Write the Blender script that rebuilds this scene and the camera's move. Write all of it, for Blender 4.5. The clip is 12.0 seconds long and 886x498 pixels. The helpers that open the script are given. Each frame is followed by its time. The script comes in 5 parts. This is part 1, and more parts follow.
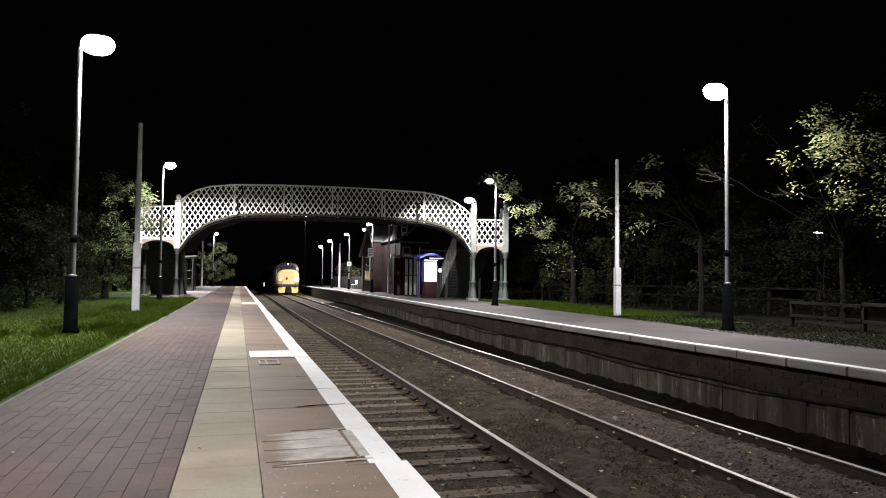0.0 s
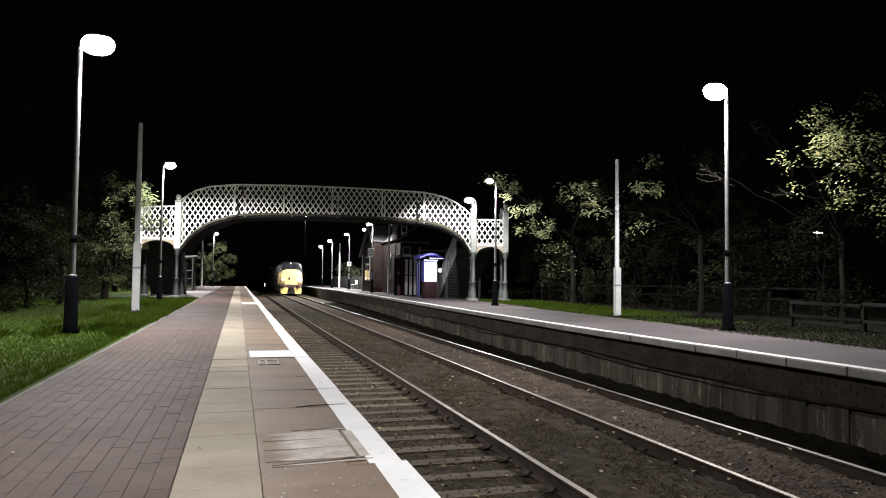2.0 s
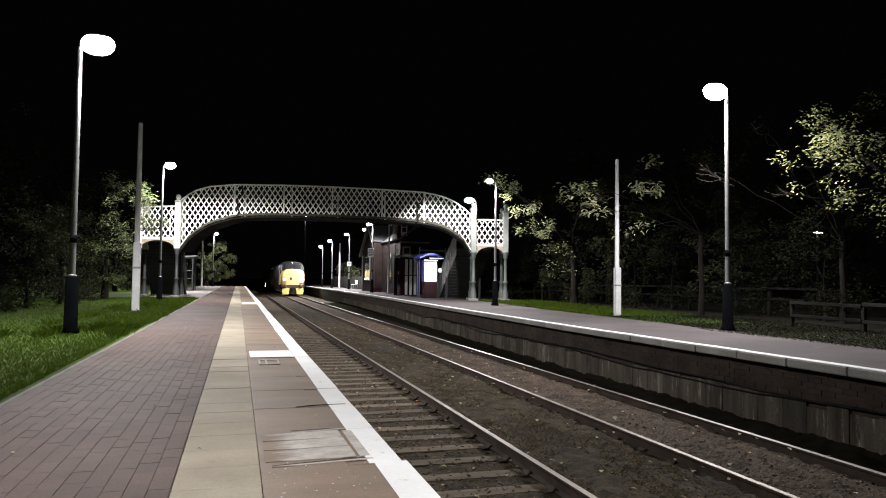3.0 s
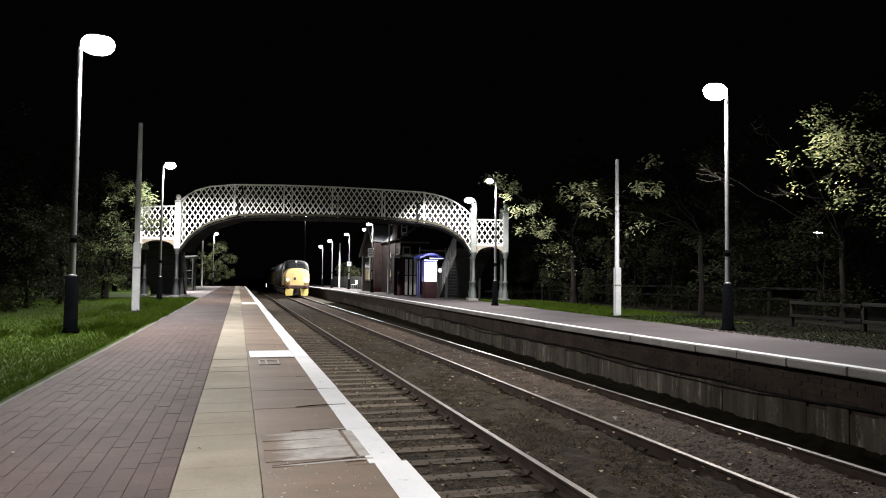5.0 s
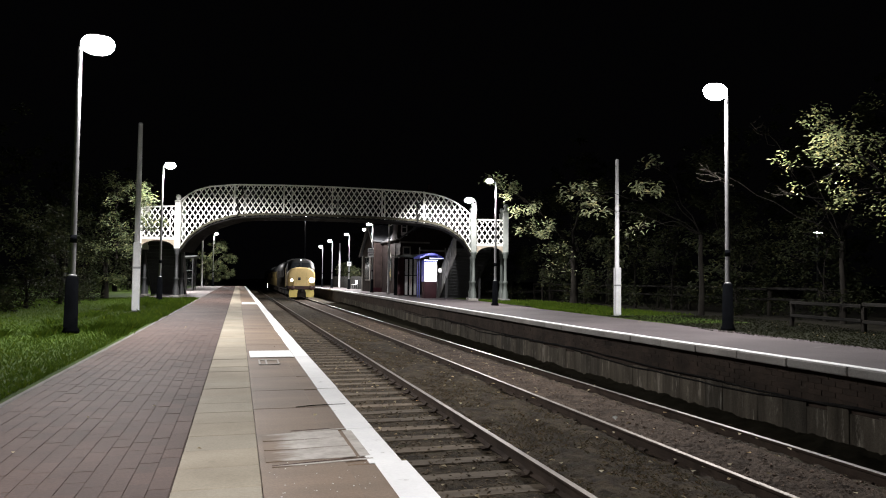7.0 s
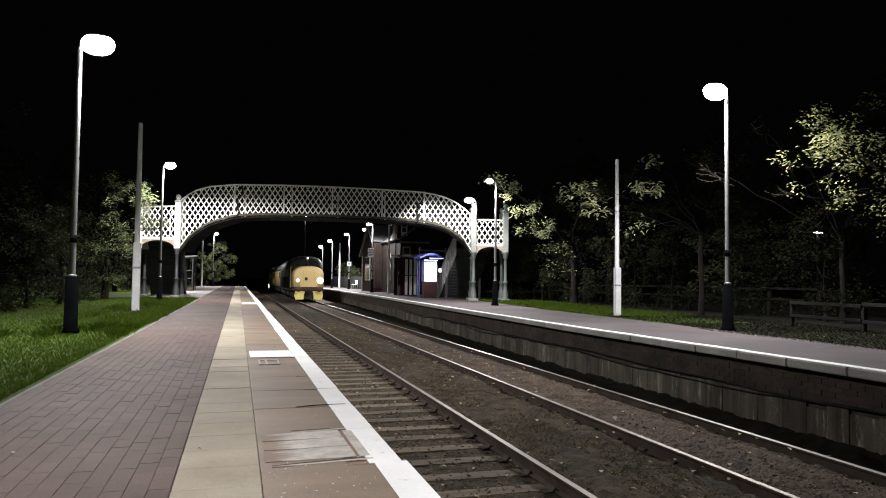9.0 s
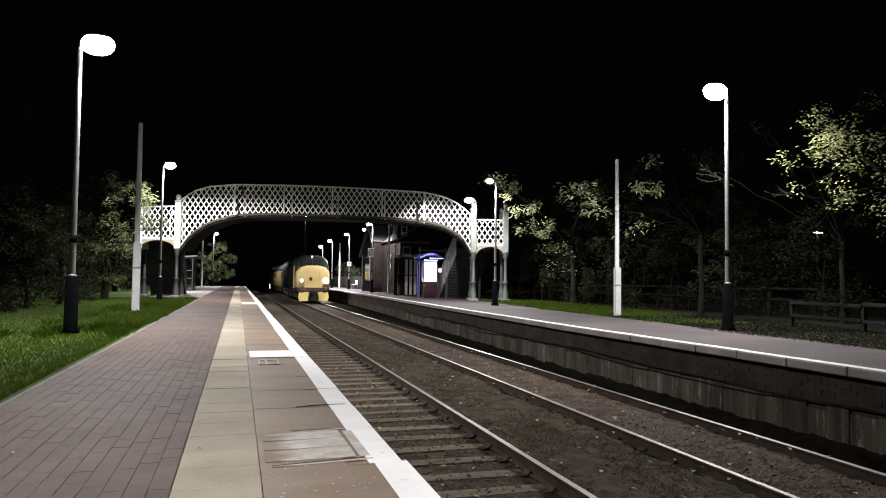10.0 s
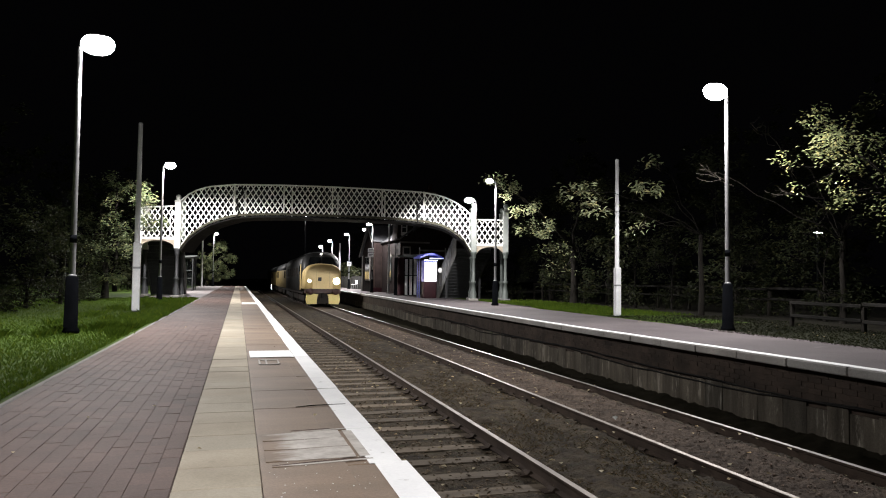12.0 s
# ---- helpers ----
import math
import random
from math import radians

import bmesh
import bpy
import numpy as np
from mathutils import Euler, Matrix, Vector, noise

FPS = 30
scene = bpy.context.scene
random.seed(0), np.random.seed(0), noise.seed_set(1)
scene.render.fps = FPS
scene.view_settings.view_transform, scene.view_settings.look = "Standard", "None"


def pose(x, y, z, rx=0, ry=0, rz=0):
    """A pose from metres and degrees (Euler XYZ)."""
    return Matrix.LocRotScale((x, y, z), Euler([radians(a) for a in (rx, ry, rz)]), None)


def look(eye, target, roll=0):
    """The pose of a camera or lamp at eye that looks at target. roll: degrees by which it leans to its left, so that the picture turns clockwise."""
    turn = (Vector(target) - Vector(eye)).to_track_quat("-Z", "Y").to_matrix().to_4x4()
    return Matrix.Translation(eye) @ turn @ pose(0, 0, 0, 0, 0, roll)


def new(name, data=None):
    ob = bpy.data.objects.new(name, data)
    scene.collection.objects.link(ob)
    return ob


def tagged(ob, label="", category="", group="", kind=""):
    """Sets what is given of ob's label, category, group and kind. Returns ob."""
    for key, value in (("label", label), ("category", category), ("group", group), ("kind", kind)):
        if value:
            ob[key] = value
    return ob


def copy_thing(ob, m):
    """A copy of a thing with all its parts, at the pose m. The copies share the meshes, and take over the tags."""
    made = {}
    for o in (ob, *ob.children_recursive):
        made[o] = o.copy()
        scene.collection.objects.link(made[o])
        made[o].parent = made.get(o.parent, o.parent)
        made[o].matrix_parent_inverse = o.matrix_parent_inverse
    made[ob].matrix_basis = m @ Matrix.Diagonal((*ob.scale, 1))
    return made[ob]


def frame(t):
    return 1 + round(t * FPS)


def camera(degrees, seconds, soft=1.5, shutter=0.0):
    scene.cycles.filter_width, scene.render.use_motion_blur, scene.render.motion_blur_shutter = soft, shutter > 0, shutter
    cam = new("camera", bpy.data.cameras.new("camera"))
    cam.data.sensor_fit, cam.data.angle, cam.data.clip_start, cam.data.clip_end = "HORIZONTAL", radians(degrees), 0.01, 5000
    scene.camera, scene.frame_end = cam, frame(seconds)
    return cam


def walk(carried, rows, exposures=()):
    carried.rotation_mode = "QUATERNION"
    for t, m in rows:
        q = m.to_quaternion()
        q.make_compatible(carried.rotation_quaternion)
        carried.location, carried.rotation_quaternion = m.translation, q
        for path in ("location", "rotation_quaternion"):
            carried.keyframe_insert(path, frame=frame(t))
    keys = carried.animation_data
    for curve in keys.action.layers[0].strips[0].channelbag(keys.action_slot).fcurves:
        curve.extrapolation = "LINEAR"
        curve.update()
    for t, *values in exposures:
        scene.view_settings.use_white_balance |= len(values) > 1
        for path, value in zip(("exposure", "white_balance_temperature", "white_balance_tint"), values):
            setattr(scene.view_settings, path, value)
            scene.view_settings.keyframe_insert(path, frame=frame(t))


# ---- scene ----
# One night railway platform. World: z = 0 is the platform surface, y runs along the line, x across it.
cam = camera(64.34, 12.0, soft=1.05)
YAW, PITCH, EYE = radians(16.18), radians(2.522), Vector((0.0, 0.0, 1.017))
AIM = Vector((math.sin(YAW) * math.cos(PITCH), math.cos(YAW) * math.cos(PITCH), math.sin(PITCH)))
STAND = look(EYE, EYE + AIM * 20, 0.674)
walk(cam, [(0.0, STAND), (12.0, STAND)], exposures=[(0.0, 0.0), (12.0, 0.0)])

# ---- world and light ----
world = bpy.data.worlds.new("night_sky")
world.use_nodes = True
scene.world = world
bg = world.node_tree.nodes["Background"]
bg.inputs["Color"].default_value = (0.55, 0.52, 0.62, 1)
bg.inputs["Strength"].default_value = 0.0015


def street_light(place, watts, cone=165, tint=(1.0, 0.972, 0.965), aim=(0, 0, -1), blend=0.3):
    """The light of one lantern, a wide spot just below its bowl, and of the added beam; aim: where it points."""
    data = bpy.data.lights.new("lantern_light", "SPOT")
    data.energy, data.color = watts, tint
    data.spot_size, data.spot_blend, data.shadow_soft_size = radians(cone), blend, 0.12
    ob = new("lantern_light", data)
    ob.matrix_world = look(place, Vector(place) + Vector(aim))
    return ob


# ---- materials ----
def nodes_of(name):
    m = bpy.data.materials.new(name)
    m.use_nodes = True
    t = m.node_tree
    return m, t, t.nodes["Principled BSDF"]


def link_noise(t, scale, detail=6, rough=0.6, stretch=None, seed=0.0, local=False):
    """Noise laid over the whole place, or (local) over each thing by itself."""
    co = t.nodes.new("ShaderNodeTexCoord" if local else "ShaderNodeNewGeometry")
    mp = t.nodes.new("ShaderNodeMapping")
    mp.inputs["Location"].default_value = (seed, seed * 1.7, 0)
    if stretch:
        mp.inputs["Scale"].default_value = stretch
    t.links.new(co.outputs["Object" if local else "Position"], mp.inputs["Vector"])
    n = t.nodes.new("ShaderNodeTexNoise")
    n.inputs["Scale"].default_value, n.inputs["Detail"].default_value, n.inputs["Roughness"].default_value = scale, detail, rough
    t.links.new(mp.outputs["Vector"], n.inputs["Vector"])
    return n.outputs["Fac"]


def ramp(t, fac, stops):
    r = t.nodes.new("ShaderNodeValToRGB")
    r.color_ramp.elements[0].position, r.color_ramp.elements[0].color = stops[0][0], (*stops[0][1], 1)
    r.color_ramp.elements[1].position, r.color_ramp.elements[1].color = stops[-1][0], (*stops[-1][1], 1)
    for p, c in stops[1:-1]:
        r.color_ramp.elements.new(p).color = (*c, 1)
    t.links.new(fac, r.inputs["Fac"])
    return r.outputs["Color"]


def mixed(t, a, b, fac, mode="MIX"):
    m = t.nodes.new("ShaderNodeMix")
    m.data_type, m.blend_type = "RGBA", mode
    for sock, v in ((m.inputs[6], a), (m.inputs[7], b)):
        if isinstance(v, tuple):
            sock.default_value = (*v, 1)
        else:
            t.links.new(v, sock)
    if isinstance(fac, float):
        m.inputs[0].default_value = fac
    else:
        t.links.new(fac, m.inputs[0])
    return m.outputs[2]


def surface(name, dark, light, large=0.8, fine=40.0, rough=0.8, metal=0.0, bump=0.3, depth=0.004, stain=None, stain_at=0.62,
            vary=0.0, island=0.0, stretch=None, spec=None, local=False, speckle=0.75):
    """A worn surface: two tones at large scale, fine grain, optional stains, and a spread from piece to piece."""
    m, t, b = nodes_of(name)
    big = link_noise(t, large, 5, 0.6, stretch, 0.0, local)
    small = link_noise(t, fine, 4, 0.7, None, 3.1, local)
    col = ramp(t, big, [(0.32, dark), (0.68, light)])
    grain = ramp(t, small, [(0.3, (0.72, 0.72, 0.72)), (0.7, (1.2, 1.2, 1.2))])
    col = mixed(t, col, grain, speckle, "MULTIPLY")
    if stain:
        patch = link_noise(t, large * 2.7, 7, 0.7, stretch, 9.0, local)
        mask = ramp(t, patch, [(stain_at, (0, 0, 0)), (stain_at + 0.1, (1, 1, 1))])
        col = mixed(t, col, stain, mask)
    for amount, source in ((vary, "ShaderNodeObjectInfo"), (island, "ShaderNodeNewGeometry")):
        if amount:
            o = t.nodes.new(source)
            lo, hi = 1 - amount, 1 + amount
            spread = ramp(t, o.outputs["Random" if source.endswith("Info") else "Random Per Island"],
                          [(0.0, (lo, lo * 1.01, lo * 1.02)), (1.0, (hi, hi * 0.98, hi * 0.96))])
            col = mixed(t, col, spread, 1.0, "MULTIPLY")
    t.links.new(col, b.inputs["Base Color"])
    b.inputs["Roughness"].default_value, b.inputs["Metallic"].default_value = rough, metal
    b.inputs["Specular IOR Level"].default_value = spec if spec is not None else (0.12 if rough >= 0.7 else 0.5)
    if bump:
        bp = t.nodes.new("ShaderNodeBump")
        bp.inputs["Strength"].default_value, bp.inputs["Distance"].default_value = bump, depth
        t.links.new(small, bp.inputs["Height"])
        t.links.new(bp.outputs["Normal"], b.inputs["Normal"])
    return m


def glow(name, colour, strength):
    m, t, b = nodes_of(name)
    b.inputs["Base Color"].default_value = (*colour, 1)
    b.inputs["Emission Color"].default_value, b.inputs["Emission Strength"].default_value = (*colour, 1), strength
    return m


def glass(name, tint=(0.8, 0.85, 0.85), rough=0.05):
    m, t, b = nodes_of(name)
    b.inputs["Base Color"].default_value = (*tint, 1)
    b.inputs["Roughness"].default_value, b.inputs["Transmission Weight"].default_value = rough, 1.0
    return m


def leafy(name, dark, light, rough=0.45, spec=0.5):
    m, t, b = nodes_of(name)
    g = t.nodes.new("ShaderNodeNewGeometry")
    col = ramp(t, g.outputs["Random Per Island"], [(0.0, dark), (0.75, light), (1.0, (light[0] * 1.5, light[1] * 1.2, light[2]))])
    t.links.new(col, b.inputs["Base Color"])
    b.inputs["Roughness"].default_value, b.inputs["Specular IOR Level"].default_value = rough, spec
    through_light = t.nodes.new("ShaderNodeBsdfTranslucent")
    t.links.new(col, through_light.inputs["Color"])
    both = t.nodes.new("ShaderNodeMixShader")
    both.inputs[0].default_value = 0.38
    t.links.new(b.outputs["BSDF"], both.inputs[1])
    t.links.new(through_light.outputs["BSDF"], both.inputs[2])
    t.links.new(both.outputs["Shader"], t.nodes["Material Output"].inputs["Surface"])
    return m


PAVER = surface("paver", (0.070, 0.0455, 0.039), (0.105, 0.071, 0.061), 0.9, 55, 0.75, bump=0.35, vary=0.11, island=0.11, stain=(0.086, 0.067, 0.056))
JOINT = surface("joint_sand", (0.072, 0.052, 0.046), (0.108, 0.079, 0.071), 2, 90, 0.95)
TACTILE = surface("buff_slab", (0.262, 0.23, 0.177), (0.375, 0.334, 0.264), 1.1, 60, 0.8, bump=0.15, speckle=0.45, vary=0.03, stain=(0.235, 0.21, 0.16))
SLAB = surface("brown_slab", (0.128, 0.089, 0.060), (0.215, 0.155, 0.108), 1.1, 70, 0.6, bump=0.4, vary=0.04, island=0.02, stain=(0.13, 0.102, 0.08), stretch=(0.5, 1.6, 1))
PATCH = surface("repair_mortar", (0.33, 0.30, 0.27), (0.52, 0.485, 0.45), 3, 60, 0.55, stain=(0.23, 0.19, 0.155), stain_at=0.6)
def worn_mortar():
    """Pale mortar that thins out to the brown slab towards the platform's middle."""
    m, t, b = nodes_of("worn_repair_mortar")
    g = t.nodes.new("ShaderNodeNewGeometry")
    sep = t.nodes.new("ShaderNodeSeparateXYZ")
    t.links.new(g.outputs["Position"], sep.inputs[0])
    span = t.nodes.new("ShaderNodeMapRange")
    span.inputs["From Min"].default_value, span.inputs["From Max"].default_value = 0.20, 0.62
    t.links.new(sep.outputs["X"], span.inputs["Value"])
    add = t.nodes.new("ShaderNodeMath")
    t.links.new(span.outputs["Result"], add.inputs[0])
    t.links.new(link_noise(t, 6.5, 5, 0.6, (0.6, 2.2, 1)), add.inputs[1])
    mask = ramp(t, add.outputs[0], [(0.56, (0, 0, 0)), (0.92, (1, 1, 1))])
    pale = ramp(t, link_noise(t, 9.0, 6, 0.7, None, 4.0), [(0.3, (0.30, 0.27, 0.24)), (0.7, (0.54, 0.505, 0.47))])
    brown = ramp(t, link_noise(t, 1.1, 5, 0.6, (0.5, 1.6, 1)), [(0.32, (0.128, 0.089, 0.060)), (0.68, (0.215, 0.155, 0.108))])
    t.links.new(mixed(t, brown, pale, mask), b.inputs["Base Color"])
    b.inputs["Roughness"].default_value, b.inputs["Specular IOR Level"].default_value = 0.55, 0.3
    return m


WORNMORTAR = worn_mortar()
WHITE = surface("white_line_paint", (0.78, 0.78, 0.79), (0.90, 0.90, 0.90), 2.2, 45, 0.6, bump=0.1, stain=(0.38, 0.37, 0.365), stain_at=0.61, speckle=0.2)
PALETARMAC = surface("pale_tarmac", (0.20, 0.18, 0.175), (0.30, 0.27, 0.265), 0.5, 120, 0.8, bump=0.5)
TARMAC = surface("pinkish_tarmac", (0.07, 0.06, 0.062), (0.112, 0.096, 0.099), 0.5, 120, 0.8, bump=0.5, stain=(0.13, 0.115, 0.115))
COPING = surface("grey_coping", (0.15, 0.142, 0.133), (0.25, 0.24, 0.225), 1.2, 50, 0.85, vary=0.12, stain=(0.13, 0.12, 0.11))
WALLSTONE = surface("platform_wall_stone", (0.020, 0.017, 0.0125), (0.075, 0.066, 0.052), 1.5, 30, 0.9, bump=0.7, depth=0.012, vary=0.25, stain=(0.17, 0.157, 0.132), stain_at=0.57, stretch=(1, 2.4, 0.35))
BRICKD = surface("dark_wall_brick", (0.015, 0.0115, 0.009), (0.038, 0.028, 0.022), 1.6, 35, 0.9, bump=0.5, vary=0.15, stain=(0.055, 0.047, 0.038), stain_at=0.62)
CABLE = surface("black_cable", (0.008, 0.008, 0.008), (0.016, 0.015, 0.014), 4, 60, 0.9, spec=0.04)
UNDERJOINT = surface("dark_open_joint", (0.008, 0.0075, 0.005), (0.018, 0.016, 0.012), 4, 60, 0.95, spec=0.0)
EARTH = surface("trackbed_earth", (0.014, 0.010, 0.0065), (0.075, 0.057, 0.037), 4.2, 26, 0.95, bump=1.0, depth=0.04, stain=(0.03, 0.031, 0.014), stain_at=0.55)
BROWNSTONE = surface("brown_cinder", (0.075, 0.056, 0.038), (0.15, 0.118, 0.082), 2, 60, 0.9, island=0.35)
STONE = surface("ballast_stone", (0.055, 0.043, 0.035), (0.11, 0.087, 0.072), 2, 60, 0.9, island=0.35)
PINKEARTH = surface("pinkish_ballast_bed", (0.036, 0.026, 0.019), (0.098, 0.073, 0.056), 3.5, 45, 0.95, bump=1.0, depth=0.02)
PINKSTONE = surface("pinkish_ballast_stone", (0.10, 0.072, 0.056), (0.19, 0.142, 0.112), 2, 60, 0.9, island=0.35)
SLEEPER = surface("weathered_sleeper", (0.066, 0.052, 0.037), (0.138, 0.112, 0.084), 2, 60, 0.85, bump=0.6, vary=0.18, stretch=(0.4, 3, 1))
RUST = surface("rusty_rail", (0.022, 0.015, 0.011), (0.05, 0.035, 0.026), 3, 60, 0.8)
GREYTOP = surface("grey_rail_head", (0.15, 0.132, 0.115), (0.25, 0.225, 0.20), 1.2, 80, 0.55, metal=1.0, bump=0.1)
DULLTOP = surface("dull_rail_head", (0.30, 0.28, 0.26), (0.46, 0.44, 0.42), 1.2, 80, 0.36, metal=1.0, bump=0.1)
SOIL = surface("dark_soil", (0.009, 0.009, 0.006), (0.026, 0.023, 0.016), 0.6, 15, 0.95, bump=0.8, depth=0.04)
GRASS = leafy("grass_blade", (0.042, 0.075, 0.0085), (0.072, 0.116, 0.0145), 0.8, 0.05)
DRYWEED = leafy("dry_weed", (0.045, 0.034, 0.016), (0.105, 0.082, 0.045), 0.8, 0.1)
# Verge blades darkened where little light falls; the shade is in their colour.
SHADEGRASS = leafy("shaded_grass_blade", (0.007, 0.009, 0.0036), (0.017, 0.020, 0.0085), 0.8, 0.1)
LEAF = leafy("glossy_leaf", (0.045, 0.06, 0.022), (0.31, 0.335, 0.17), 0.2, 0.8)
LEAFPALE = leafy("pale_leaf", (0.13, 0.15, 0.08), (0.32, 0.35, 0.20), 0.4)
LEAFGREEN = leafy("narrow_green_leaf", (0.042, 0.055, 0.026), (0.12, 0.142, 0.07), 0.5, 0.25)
# Two leaf colours darkened for foliage the lamps miss; shade is in the tone.
LEAFHALFSHADE = leafy("half_shaded_leaf", (0.016, 0.02, 0.01), (0.042, 0.05, 0.024), 0.6, 0.2)
LEAFSHADE = leafy("shaded_leaf", (0.008, 0.0105, 0.005), (0.023, 0.028, 0.0125), 0.7, 0.1)
LITTER = leafy("fallen_leaf", (0.16, 0.12, 0.06), (0.42, 0.36, 0.22), 0.7)
PAPER = surface("pale_scrap", (0.55, 0.55, 0.52), (0.75, 0.75, 0.72), 5, 50, 0.8)
# Bark near black: trunks left unlit, the shade given by colour.
BARK = surface("bark", (0.007, 0.006, 0.005), (0.018, 0.016, 0.013), 4, 30, 0.9, bump=0.8, stretch=(1, 1, 0.3))
TWIG = surface("pale_twig", (0.035, 0.03, 0.024), (0.07, 0.062, 0.05), 6, 40, 0.8)
GALV = surface("galvanised_pole", (0.15, 0.15, 0.155), (0.25, 0.25, 0.255), 2, 70, 0.5, metal=0.25, bump=0.1, local=True)
GREYPOLE = surface("pale_grey_post", (0.50, 0.50, 0.51), (0.66, 0.66, 0.67), 1.5, 60, 0.6, bump=0.15, stain=(0.30, 0.29, 0.27), stain_at=0.68)
BLACKPAINT = surface("black_paint", (0.0025, 0.0027, 0.0034), (0.005, 0.0055, 0.0065), 2, 60, 1.0, bump=0.0, spec=0.0)
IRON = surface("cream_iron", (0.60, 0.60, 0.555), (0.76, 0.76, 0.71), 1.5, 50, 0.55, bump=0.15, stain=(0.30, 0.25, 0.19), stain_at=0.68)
# Girder edge: stained iron, darkened to show it unlit.
GIRDER = surface("shaded_girder_edge", (0.025, 0.0235, 0.015), (0.065, 0.061, 0.042), 2.5, 50, 0.7, bump=0.2, stain=(0.05, 0.045, 0.03), stain_at=0.58)
BUFFIRON = surface("buff_rust_stained_iron", (0.20, 0.16, 0.115), (0.36, 0.31, 0.24), 3.0, 50, 0.6, bump=0.2, stain=(0.10, 0.07, 0.045), stain_at=0.6)
IRONGREY = surface("grey_green_iron", (0.055, 0.065, 0.058), (0.10, 0.114, 0.105), 1.5, 50, 0.55, bump=0.15)
IRONDARK = surface("dark_iron_and_shade", (0.012, 0.013, 0.014), (0.028, 0.028, 0.03), 1.5, 50, 0.65, bump=0.15, local=True)
# Deck underside and back girder near black: shade set as colour.
SOFFITSHADE = surface("shaded_soffit", (0.004, 0.004, 0.004), (0.010, 0.009, 0.008), 2, 40, 0.85, bump=0.3)
TIMBERDARK = surface("dark_brown_boarding", (0.018, 0.0115, 0.010), (0.036, 0.024, 0.021), 2, 40, 0.7, bump=0.3)
TIMBER = surface("dark_deck_timber", (0.05, 0.042, 0.034), (0.10, 0.085, 0.07), 2, 40, 0.85, bump=0.4, vary=0.2)
# Weathered fence timber, darkened for the unlit verge; shade in the colour.
FENCE = surface("weathered_shaded_timber", (0.006, 0.0055, 0.0046), (0.013, 0.012, 0.0105), 2, 40, 0.85, bump=0.4, vary=0.15, stretch=(1, 0.3, 1))
# House brick, near black all over.
MASONRY = surface("dark_house_brick", (0.013, 0.009, 0.0085), (0.028, 0.0195, 0.0185), 1.2, 35, 0.9, bump=0.6, vary=0.2, stain=(0.028, 0.02, 0.018))
STAIRGREY = surface("weathered_grey_boards", (0.10, 0.10, 0.098), (0.19, 0.188, 0.183), 2.2, 40, 0.75, bump=0.4, vary=0.2)
# Door glass coloured pale to carry its whitish reflection.
PALEPANE = surface("reflection_door_pane", (0.36, 0.36, 0.36), (0.60, 0.60, 0.60), 3.0, 30, 0.3, bump=0.05)
PIERPAINT = surface("grey_green_pier_paint", (0.17, 0.185, 0.17), (0.29, 0.305, 0.285), 1.5, 50, 0.6, bump=0.15, stain=(0.14, 0.12, 0.095), stain_at=0.66)
RENDERED = surface("pale_gable_render", (0.20, 0.19, 0.175), (0.30, 0.285, 0.265), 1, 40, 0.85, stain=(0.25, 0.23, 0.21))
SLATE = surface("roof_slate", (0.045, 0.047, 0.052), (0.09, 0.092, 0.10), 2, 40, 0.55, bump=0.3, vary=0.2)
MAROON = surface("maroon_paint", (0.012, 0.003, 0.0045), (0.023, 0.006, 0.0085), 2, 50, 0.5, bump=0.1, spec=0.1)
BLUE = surface("blue_paint", (0.05, 0.06, 0.36), (0.09, 0.10, 0.52), 2, 50, 0.35, bump=0.05)
NAVY = surface("navy_paint", (0.015, 0.018, 0.07), (0.03, 0.034, 0.12), 2, 50, 0.3, bump=0.05)
WHITEPAINT = surface("white_door_paint", (0.62, 0.61, 0.59), (0.78, 0.77, 0.75), 2, 50, 0.5, bump=0.1, stain=(0.45, 0.43, 0.40))
SIGNW = surface("white_sign_face", (0.66, 0.66, 0.68), (0.80, 0.80, 0.82), 2, 50, 0.5, bump=0)
SIGNINK = surface("dark_sign_bar", (0.03, 0.03, 0.05), (0.05, 0.05, 0.07), 2, 50, 0.5, bump=0)
PANE = glass("window_pane", (0.55, 0.6, 0.6), 0.08)
DARKPANE = surface("dark_window_pane", (0.012, 0.014, 0.016), (0.025, 0.028, 0.03), 2, 50, 0.08, bump=0, local=True)
YELLOW = surface("warning_yellow", (0.62, 0.46, 0.19), (0.74, 0.56, 0.25), 0.8, 40, 0.5, bump=0.1, stain=(0.50, 0.36, 0.14), stain_at=0.7, local=True)
PLOUGHYELLOW = surface("lemon_yellow_plough", (0.62, 0.50, 0.14), (0.76, 0.63, 0.22), 0.9, 40, 0.5, bump=0.1, stain=(0.40, 0.30, 0.09), stain_at=0.64, local=True)
# Coach yellow darkened for its grazing light, shade in the colour; stains over it.
DULLYELLOW = surface("shaded_yellow", (0.30, 0.22, 0.08), (0.42, 0.31, 0.12), 0.8, 40, 0.55, bump=0.1, stain=(0.20, 0.15, 0.07), stain_at=0.6, local=True)
LOCOBLUE = surface("dark_blue_grey_body", (0.012, 0.0122, 0.012), (0.024, 0.0242, 0.0235), 0.7, 40, 0.5, bump=0.1, local=True)
ROOFGREY = surface("grey_train_roof", (0.035, 0.036, 0.038), (0.065, 0.066, 0.068), 0.7, 40, 0.6, bump=0.1, local=True)
BUFFER = surface("red_brown_beam", (0.030, 0.012, 0.010), (0.060, 0.024, 0.019), 2, 40, 0.6, local=True)
UNDER = surface("grimy_underframe", (0.015, 0.013, 0.012), (0.035, 0.03, 0.026), 2, 40, 0.85, local=True)
LAMPGLOW = glow("lantern_bowl_glow", (1.0, 0.985, 0.97), 100.0)
